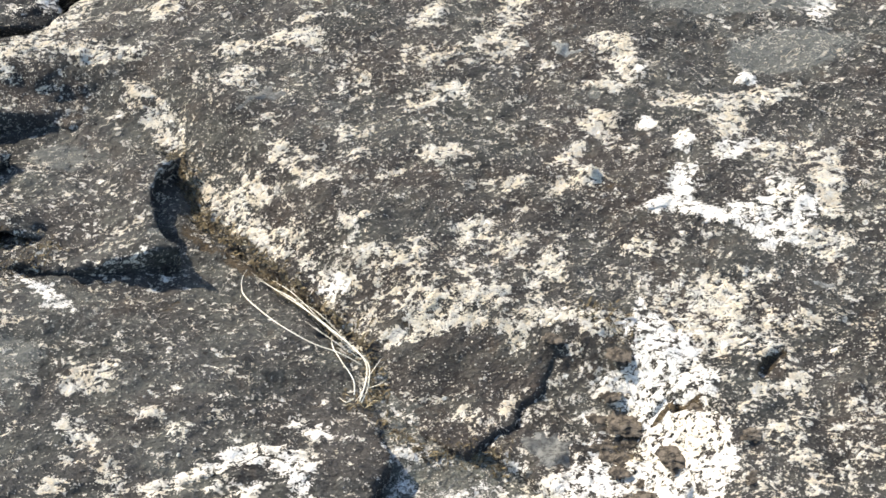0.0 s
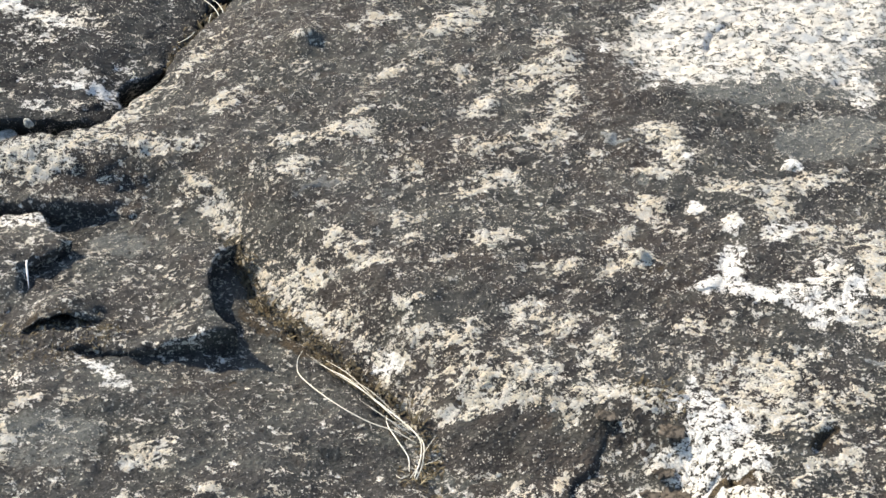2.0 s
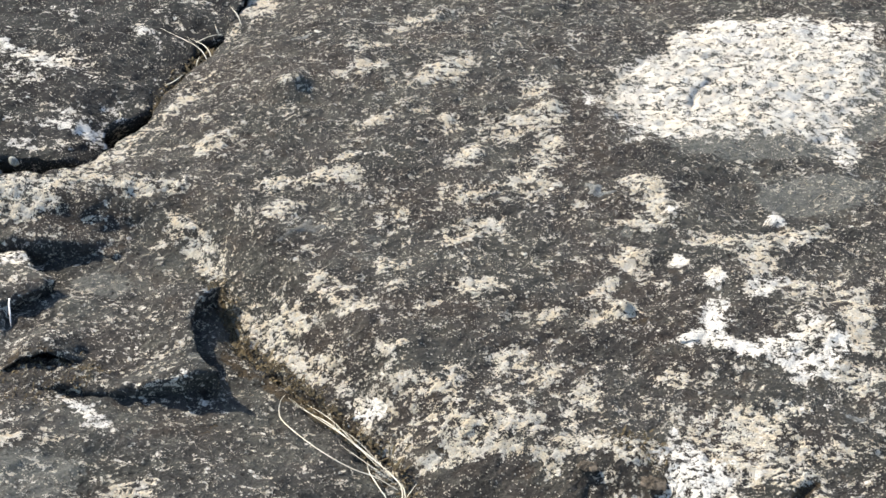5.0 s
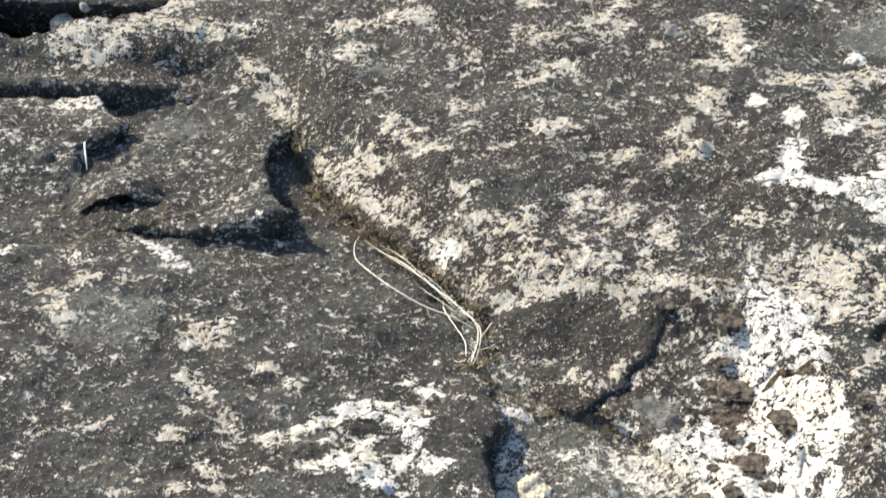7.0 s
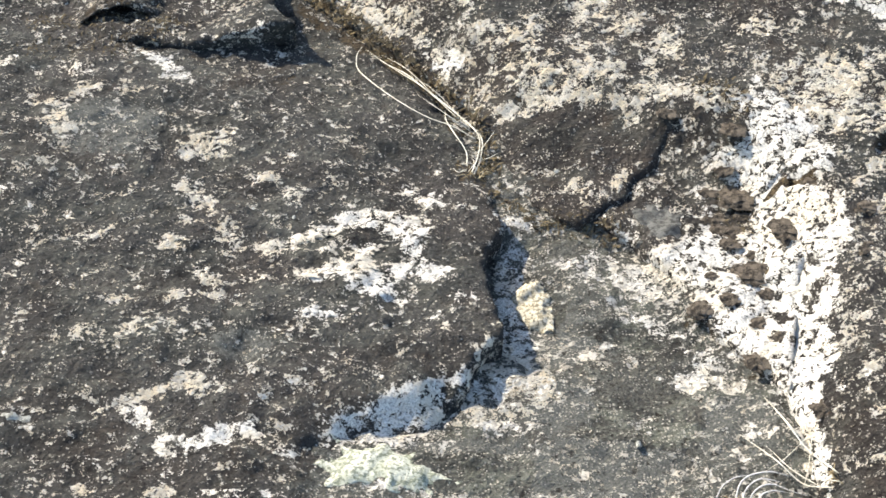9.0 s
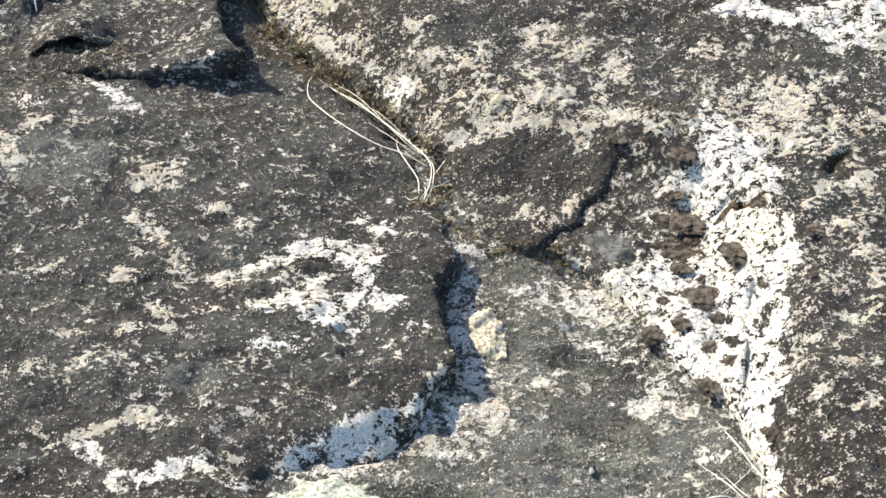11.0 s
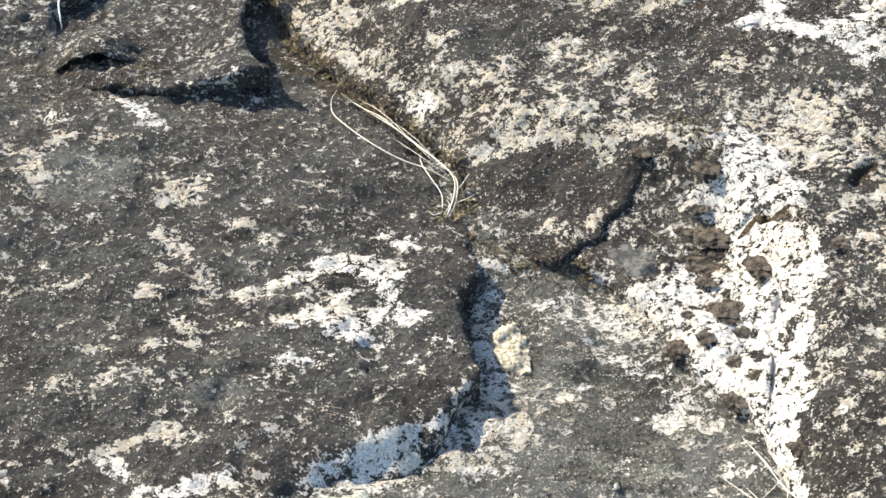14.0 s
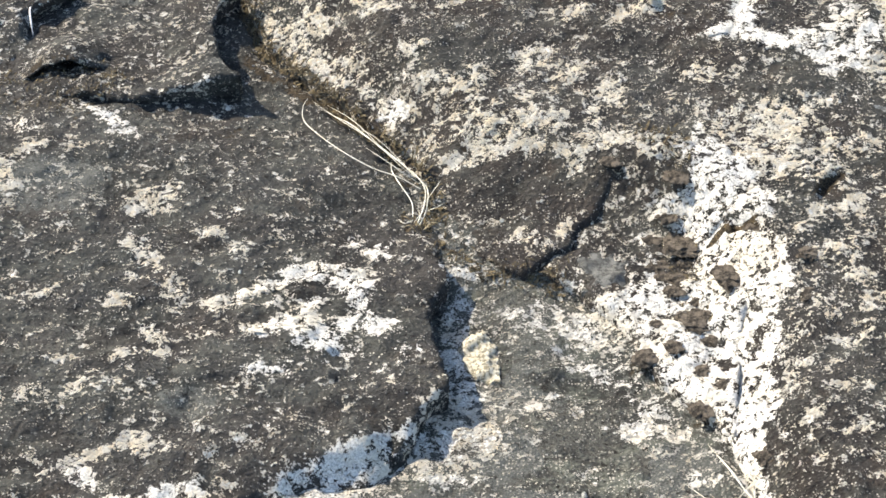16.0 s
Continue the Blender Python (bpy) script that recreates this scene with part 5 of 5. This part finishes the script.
tuft("dry pale grass stalks leaning over the slab", [
    (0.0017, [(0.384, 0.910, 0.007), (0.364, 0.949, 0.014), (0.347, 0.979, 0.016), (0.333, 1.027, 0.010)]),
    (0.0014, [(0.363, 0.956, 0.007), (0.352, 0.973, 0.014), (0.340, 0.996, 0.016), (0.334, 1.023, 0.010)]),
    (0.0017, [(0.377, 0.898, 0.007), (0.355, 0.912, 0.014), (0.330, 0.936, 0.016), (0.301, 0.977, 0.010)]),
    (0.0012, [(0.370, 0.899, 0.008), (0.345, 0.924, 0.016), (0.324, 0.958, 0.012)]),
    (0.0009, [(0.369, 0.964, 0.008), (0.342, 0.940, 0.016), (0.319, 0.927, 0.012)]),
    (0.0011, [(0.369, 0.960, 0.008), (0.362, 0.929, 0.016), (0.354, 0.907, 0.012)]),
    (0.0012, [(0.384, 0.898, 0.008), (0.370, 0.904, 0.016), (0.359, 0.918, 0.012)]),
], STRAW, "dry grass tufts")
tuft("bent bundle of grey bleached grass on the slab", [
    (0.0017, [(0.286, 0.892, 0.006), (0.291, 0.909, 0.013), (0.302, 0.919, 0.016), (0.323, 0.923, 0.015), (0.343, 0.922, 0.009)]),
    (0.0017, [(0.292, 0.890, 0.007), (0.298, 0.906, 0.014), (0.313, 0.915, 0.016), (0.336, 0.916, 0.010)]),
    (0.0017, [(0.298, 0.888, 0.007), (0.304, 0.901, 0.014), (0.318, 0.908, 0.016), (0.338, 0.911, 0.010)]),
    (0.0016, [(0.305, 0.888, 0.007), (0.310, 0.896, 0.014), (0.322, 0.901, 0.016), (0.340, 0.905, 0.010)]),
    (0.0012, [(0.265, 0.891, 0.007), (0.273, 0.906, 0.014), (0.288, 0.918, 0.016), (0.310, 0.926, 0.010)]),
    (0.0008, [(0.316, 0.925, 0.008), (0.337, 0.905, 0.016), (0.358, 0.898, 0.012)]),
], STRAW_PALE, "dry grass tufts")
tuft("thin dead grass hanging in the far crevice", [
    (0.0020, [(-0.276, 2.484, 0.006), (-0.281, 2.504, 0.013), (-0.299, 2.532, 0.016), (-0.329, 2.560, 0.015), (-0.370, 2.603, 0.009)]),
    (0.0020, [(-0.273, 2.488, 0.007), (-0.272, 2.507, 0.014), (-0.287, 2.536, 0.016), (-0.323, 2.575, 0.010)]),
    (0.0017, [(-0.302, 2.559, 0.007), (-0.282, 2.566, 0.014), (-0.264, 2.571, 0.016), (-0.246, 2.577, 0.010)]),
    (0.0017, [(-0.262, 2.581, 0.008), (-0.267, 2.590, 0.016), (-0.273, 2.616, 0.012)]),
    (0.0022, [(-0.224, 2.617, 0.008), (-0.233, 2.641, 0.016), (-0.250, 2.681, 0.012)]),
    (0.0017, [(-0.343, 2.417, 0.008), (-0.326, 2.419, 0.016), (-0.313, 2.450, 0.012)]),
    (0.0017, [(-0.295, 2.468, 0.008), (-0.293, 2.480, 0.016), (-0.291, 2.505, 0.012)]),
    (0.0019, [(-0.410, 2.310, 0.008), (-0.406, 2.313, 0.016), (-0.411, 2.330, 0.012)]),
], STRAW, "dry grass tufts", lambda x, y: 0.015 + 0.05 * min(1, max(0, (y - 2.2) / 0.5)))


# crumbly dry moss packed into the seam
def moss_strip(name, line, spread, count, label, seed, size=0.010, over=None):
    rng = random.Random(seed)
    bm = bmesh.new()
    path = bent([(x, y, 0) for x, y in line])
    for k in range(count):
        q = path[rng.randrange(len(path))]
        x, y = q.x + rng.gauss(0, spread), q.y + rng.gauss(0, spread)
        z = (over or level)(x, y) - 0.001
        turn, long, wide = rng.uniform(0, math.tau), size * rng.uniform(0.4, 1.3), size * rng.uniform(0.08, 0.2)
        c, s, rise = math.cos(turn), math.sin(turn), rng.uniform(0.1, 0.9) * long
        a = bm.verts.new((x - s * wide, y + c * wide, z))
        b = bm.verts.new((x + s * wide, y - c * wide, z))
        e = bm.verts.new((x + c * long * 0.6 + s * wide * 0.7, y + s * long * 0.6 - c * wide * 0.7, z + rise * 0.8))
        f = bm.verts.new((x + c * long * 0.6 - s * wide * 0.7, y + s * long * 0.6 + c * wide * 0.7, z + rise * 0.8))
        tip = bm.verts.new((x + c * long, y + s * long, z + rise * 0.75))
        bm.faces.new((a, b, e, f))
        bm.faces.new((f, e, tip))
    return tagged(part(name, bm, MOSS), label, "moss", kind="stuff")


moss_strip("dry_moss", [(-0.215, 1.87), (-0.19, 1.80), (-0.165, 1.735), (-0.11, 1.675), (-0.053, 1.60), (0.0, 1.53), (0.04, 1.47), (0.06, 1.40)], 0.008, 1400, "crumbly dry olive brown moss filling the seam", 3)
moss_strip("dry_moss", [(0.03, 1.40), (0.07, 1.345), (0.115, 1.305), (0.17, 1.292), (0.20, 1.275)], 0.009, 320, "dark dry moss along the foot of the dome", 5, 0.008)
moss_strip("dry_moss", [(0.30, 1.455), (0.335, 1.44), (0.35, 1.40), (0.345, 1.30), (0.35, 1.20)], 0.011, 260, "brown dry moss in the hollow beside the white face", 7, 0.008)
moss_strip("dry_moss", [(-0.54, 1.665), (-0.45, 1.655), (-0.36, 1.655), (-0.42, 1.60), (-0.54, 1.60)], 0.012, 450, "brown crumbs of moss below the lifted flake", 9, 0.007)

moss_strip("dry_moss", [(-0.362, 2.375), (-0.345, 2.42), (-0.32, 2.47), (-0.295, 2.52), (-0.270, 2.555)], 0.010, 260, "brown dry moss and leaf litter in the far crevice", 13, 0.012, lambda x, y: 0.05 * min(1, max(0, (y - 2.2) / 0.5)))

# clods of brown lichen and soil stuck in the hollows
n = Nodes("brown_clod")
CLOD = n.finish(n.blend(n.ramp(n.noise(140, 5, 0.7), 0.38, 0.62), (0.030, 0.025, 0.019), (0.15, 0.125, 0.095)), 0.95, n.noise(300, 4, 0.7), 0.004, 0.9)


def clod(x, y, size, seed, label="crumbly brown clod of soil and dried lichen"):
    rng = np.random.RandomState(seed)
    bm = bmesh.new()
    bmesh.ops.create_icosphere(bm, subdivisions=3, radius=1.0)
    waves = rng.uniform(-9.0, 9.0, (12, 3))
    for v in bm.verts:
        lump = sum(math.sin(Vector(w).dot(v.co) + k) for k, w in enumerate(waves)) / 9
        v.co *= 1 + 0.75 * lump + rng.uniform(-0.13, 0.13)
        v.co = Vector((v.co.x * size, v.co.y * size * 0.85, v.co.z * size * 0.22))
    ob = part("soil_clod", bm, CLOD, smooth_faces=False)
    ob.location = (x, y, level(x, y))
    return tagged(ob, label, "soil clod", "clods in the hollows")


clod(0.348, 1.316, 0.023, 1)
clod(0.336, 1.269, 0.014, 2)
clod(0.346, 1.198, 0.019, 3)
clod(0.316, 1.292, 0.013, 4)
clod(0.334, 1.073, 0.014, 5)
clod(0.284, 1.156, 0.014, 6)
clod(0.343, 1.127, 0.010, 7)
clod(0.388, 1.248, 0.021, 8)
clod(0.345, 1.388, 0.016, 9)
clod(0.321, 1.273, 0.012, 10)
clod(0.317, 1.164, 0.012, 11)
clod(0.359, 1.170, 0.012, 12)
clod(0.386, 0.989, 0.013, 13)
clod(0.269, 1.421, 0.012, 14)
clod(0.352, 1.291, 0.012, 15)
clod(0.326, 1.248, 0.010, 16)
clod(0.352, 1.232, 0.008, 17)
clod(0.300, 1.200, 0.007, 18)
clod(0.331, 1.205, 0.009, 19)
clod(0.362, 1.100, 0.009, 20)
clod(0.312, 1.330, 0.011, 21)
clod(0.330, 1.350, 0.012, 22)
clod(0.420, 1.300, 0.010, 23)
clod(0.470, 1.245, 0.012, 24)
clod(0.462, 1.190, 0.012, 25)

# lichen crusts that stand out singly
def level_at(x, y):
    u, v = np.clip((x + 0.8) / 0.005, 0, TOPS.shape[1] - 2), np.clip((y - 0.8) / 0.005, 0, TOPS.shape[0] - 2)
    i, j = u.astype(int), v.astype(int)
    a, b = u - i, v - j
    return (TOPS[j, i] * (1 - a) + TOPS[j, i + 1] * a) * (1 - b) + (TOPS[j + 1, i] * (1 - a) + TOPS[j + 1, i + 1] * a) * b


def crust(x, y, long, wide, turn, material, label, seed, thick=0.003, lobes=0.12, step=0.0025, jitter=0.006, parent=None):
    """A lichen crust with a lobed rim, lying on the rock."""
    rng = random.Random(seed)
    waves = [(k, rng.uniform(0, math.tau), rng.uniform(0.4, 1.0)) for k in (2, 3, 5, 8, 13, 19)]
    c, s = math.cos(radians(turn)), math.sin(radians(turn))
    outline = []
    for k in range(72):
        a = math.tau * k / 72
        r = 1 + lobes * sum(w * math.sin(f * a + p) for f, p, w in waves) / 1.6
        u, v = long * r * math.cos(a), wide * r * math.sin(a)
        outline.append((x + u * c - v * s, y + u * s + v * c))
    ob = plate("lichen", outline, lambda px, py: level_at(px, py) + thick * (1 + 0.35 * crumble(px, py, 0.012, seed, 2)), material, step, None, thick + 0.003, 0.0, 0.0, jitter, seed)
    ob.name, ob.parent = "lichen_crust", parent
    return tagged(ob, label)


def crust_material(name, low, high, pit, shift=0.0):
    n = Nodes(name)
    color = n.blend(n.ramp(n.noise(70, 5, 0.7, shift=shift), 0.38, 0.62), low, high)
    color = n.blend(n.maths("MULTIPLY", n.ramp(n.noise(210, 4, 0.7, shift=shift), 0.54, 0.42), 0.85), color, pit)
    height = n.maths("ADD", n.noise(110, 5, 0.7, shift=shift), n.maths("MULTIPLY", n.noise(380, 4, 0.7, shift=shift), 0.5))
    return n.finish(color, 0.88, height, 0.0045, 0.9)


GREEN = crust_material("green_lichen", (0.45, 0.47, 0.37), (0.66, 0.67, 0.56), (0.17, 0.19, 0.13))
GREY_CRUST = crust_material("grey_lichen", (0.10, 0.10, 0.092), (0.17, 0.17, 0.155), (0.05, 0.05, 0.045), 3.0)
ASH_CRUST = crust_material("ash_lichen", (0.35, 0.36, 0.32), (0.47, 0.47, 0.42), (0.18, 0.18, 0.16), 5.0)
BLUE_CRUST = crust_material("blue_grey_lichen", (0.17, 0.175, 0.165), (0.25, 0.26, 0.245), (0.08, 0.082, 0.078), 7.0)
YELLOW_CRUST = crust_material("yellow_lichen", (0.48, 0.44, 0.33), (0.68, 0.63, 0.49), (0.16, 0.14, 0.09), 9.0)
crust(-0.061, 0.943, 0.057, 0.032, -19, GREEN, "pale green leafy lichen rosette on the rock", 4, 0.004, 0.28, parent=rock_shelf)
crust(0.104, 1.186, 0.036, 0.022, -75, YELLOW_CRUST, "rounded pale yellow lichen crust on the sunken slab", 8, 0.007, 0.14, 0.002, 0.003, parent=sunken_slab)
crust(0.350, 1.985, 0.028, 0.025, 21, BLUE_CRUST, "smooth blue-grey lichen crust on the dome", 10, 0.0015, 0.3, parent=rock_dome)
crust(0.601, 1.473, 0.024, 0.018, 6, BLUE_CRUST, "smooth blue-grey lichen crust on the dome", 12, 0.0015, 0.25, parent=rock_dome)
crust(-0.089, 1.921, 0.044, 0.026, 20, GREY_CRUST, "dull grey lichen crust on the dome", 14, 0.0012, 0.3, parent=rock_dome)
crust(-0.105, 2.506, 0.056, 0.014, 18, BLUE_CRUST, "smooth blue-grey lichen crust on the dome", 16, 0.0012, 0.25, parent=rock_dome)
crust(-0.438, 0.991, 0.023, 0.019, -29, ASH_CRUST, "ash grey lichen crust on the shelf", 18, 0.0015, 0.3, parent=rock_shelf)
crust(-0.411, 0.916, 0.029, 0.006, 32, ASH_CRUST, "narrow ash grey lichen crust on the shelf", 20, 0.0015, 0.3, parent=rock_shelf)
crust(-0.400, 1.103, 0.009, 0.008, -50, ASH_CRUST, "small ash grey lichen crust on the shelf", 22, 0.0015, 0.25, parent=rock_shelf)
crust(0.254, 1.289, 0.041, 0.033, 11, GREY_CRUST, "dull grey lichen crust on the cracked wedge", 24, 0.0012, 0.2, parent=rock_block)

# broad sheets of chalky lichen, a little proud of the rock that carries them
def lichen_sheet(rock, height, seed, cover, groups, material, label, thick=0.0028, floor=0.16):
    gx, gy = np.arange(WINDOW[0], WINDOW[1], 0.005), np.arange(WINDOW[2], WINDOW[3], 0.005)
    x, y = (a.ravel() for a in np.meshgrid(gx, gy))
    f = spots(x, y, groups)
    keep = f > floor
    at = np.nonzero(keep)[0]
    z, values = np.zeros_like(x), np.zeros((len(x), 4), np.float32)
    z[at] = height(x[at], y[at]) + relief(x[at], y[at], seed) - 0.0012 + thick * smooth(f[at], floor, 0.55)
    values[at] = cover(x[at], y[at])
    nx, left, pieces = len(gx), set(np.nonzero(keep)[0].tolist()), []
    while left:
        # spread from one place to all that hangs together with it
        edge = [left.pop()]
        piece = list(edge)
        while edge:
            k = edge.pop()
            for j in (k - 1, k + 1, k - nx, k + nx):
                if j in left:
                    left.remove(j)
                    edge.append(j)
                    piece.append(j)
        if len(piece) > 30:
            pieces.append(sorted(piece))
    for piece in sorted(pieces):
        ids = np.full(x.shape, -1)
        ids[piece] = np.arange(len(piece))
        ids = ids.reshape(len(gy), nx)
        quads = np.stack([ids[:-1, :-1], ids[:-1, 1:], ids[1:, 1:], ids[1:, :-1]], -1).reshape(-1, 4)
        quads = quads[(quads >= 0).all(1)]
        mesh = bpy.data.meshes.new("lichen_crust")
        mesh.from_pydata(np.stack([x, y, z], -1)[piece].tolist(), [], quads.tolist())
        mesh.shade_smooth()
        mesh.materials.append(material)
        mesh.attributes.new("cover", "FLOAT_COLOR", "POINT").data.foreach_set("color", values[piece].ravel())
        ob = new("lichen_crust", mesh)
        ob.parent = rock
        tagged(ob, label)


lichen_sheet(rock_dome, dome_height, 1, dome_cover, [SUMMIT_CHALK], ROCK_DARK, "broad greyish white lichen crust on top of the dome")
lichen_sheet(rock_dome, dome_height, 1, dome_cover, [CLEAR_WHITE], ROCK_DARK, "branching chalk-white lichen crust on the dome")
lichen_sheet(rock_dome, dome_height, 1, dome_cover, [RIDGE_CREAM], ROCK_DARK, "ragged cream lichen crust along the ridge")
lichen_sheet(rock_dome, dome_height, 1, dome_cover, [FOOT_CREAM, MIDDLE_CREAM], ROCK_DARK, "cream lichen crust above the seam")
lichen_sheet(rock_shelf, shelf_height, 21, shelf_cover, [SHELF_CHALK], ROCK_SHELF, "ragged chalk-white lichen crust on the shelf")

# loose chips of pale stone
def chip(x, y, size, flat, material, label, seed, z=None):
    rng = np.random.RandomState(seed)
    bm = bmesh.new()
    bmesh.ops.create_icosphere(bm, subdivisions=2, radius=1.0)
    cuts = [Vector(v).normalized() for v in rng.normal(size=(7, 3))]
    for v in bm.verts:
        for c in cuts:
            over = v.co.dot(c) - 0.62
            if over > 0:
                v.co -= c * over * 0.9
        v.co = Vector((v.co.x * size, v.co.y * size * 0.7, v.co.z * size * flat))
    ob = part("stone_chip", bm, material, smooth_faces=False)
    ob.location = (x, y, (level(x, y) if z is None else z) + size * flat * 0.5)
    ob.rotation_euler = (rng.uniform(-0.2, 0.2), rng.uniform(-0.2, 0.2), rng.uniform(0, 6))
    return tagged(ob, label, "stone", "loose stone chips")


chip(0.137, 1.381, 0.0045, 0.60, ASH_CRUST, "tiny white stone chip on the dome", 1)
chip(-0.173, 1.295, 0.0035, 0.60, ASH_CRUST, "tiny white stone chip on the shelf", 2)
chip(0.200, 0.975, 0.0060, 0.50, ASH_CRUST, "small whitish stone chip on the slab", 3)
chip(0.099, 1.841, 0.0030, 0.60, ASH_CRUST, "tiny white stone chip on the dome", 4)
chip(0.226, 1.829, 0.0050, 0.50, ASH_CRUST, "small pale stone chip on the dome", 5)
chip(-0.557, 2.169, 0.0120, 0.80, ASH_CRUST, "pale stone chip at the lip of the crevice", 6, 0.030)
chip(-0.601, 2.195, 0.0320, 0.45, ASH_CRUST, "pale flat stone wedged in the crevice", 7, -0.020)
chip(-0.034, 2.107, 0.0040, 0.50, ASH_CRUST, "tiny white stone chip on the dome", 8)

# an added pale sliver that stands in for the tilted flake's sunlit edge
tagged(part("twig", blade_mesh([(-0.493, 1.792, 0.036), (-0.490, 1.775, 0.040), (-0.486, 1.757, 0.037), (-0.482, 1.738, 0.026)], 0.0026), STRAW_PALE), "thin pale sliver added for the sunlit edge of the tilted flake", "twig")
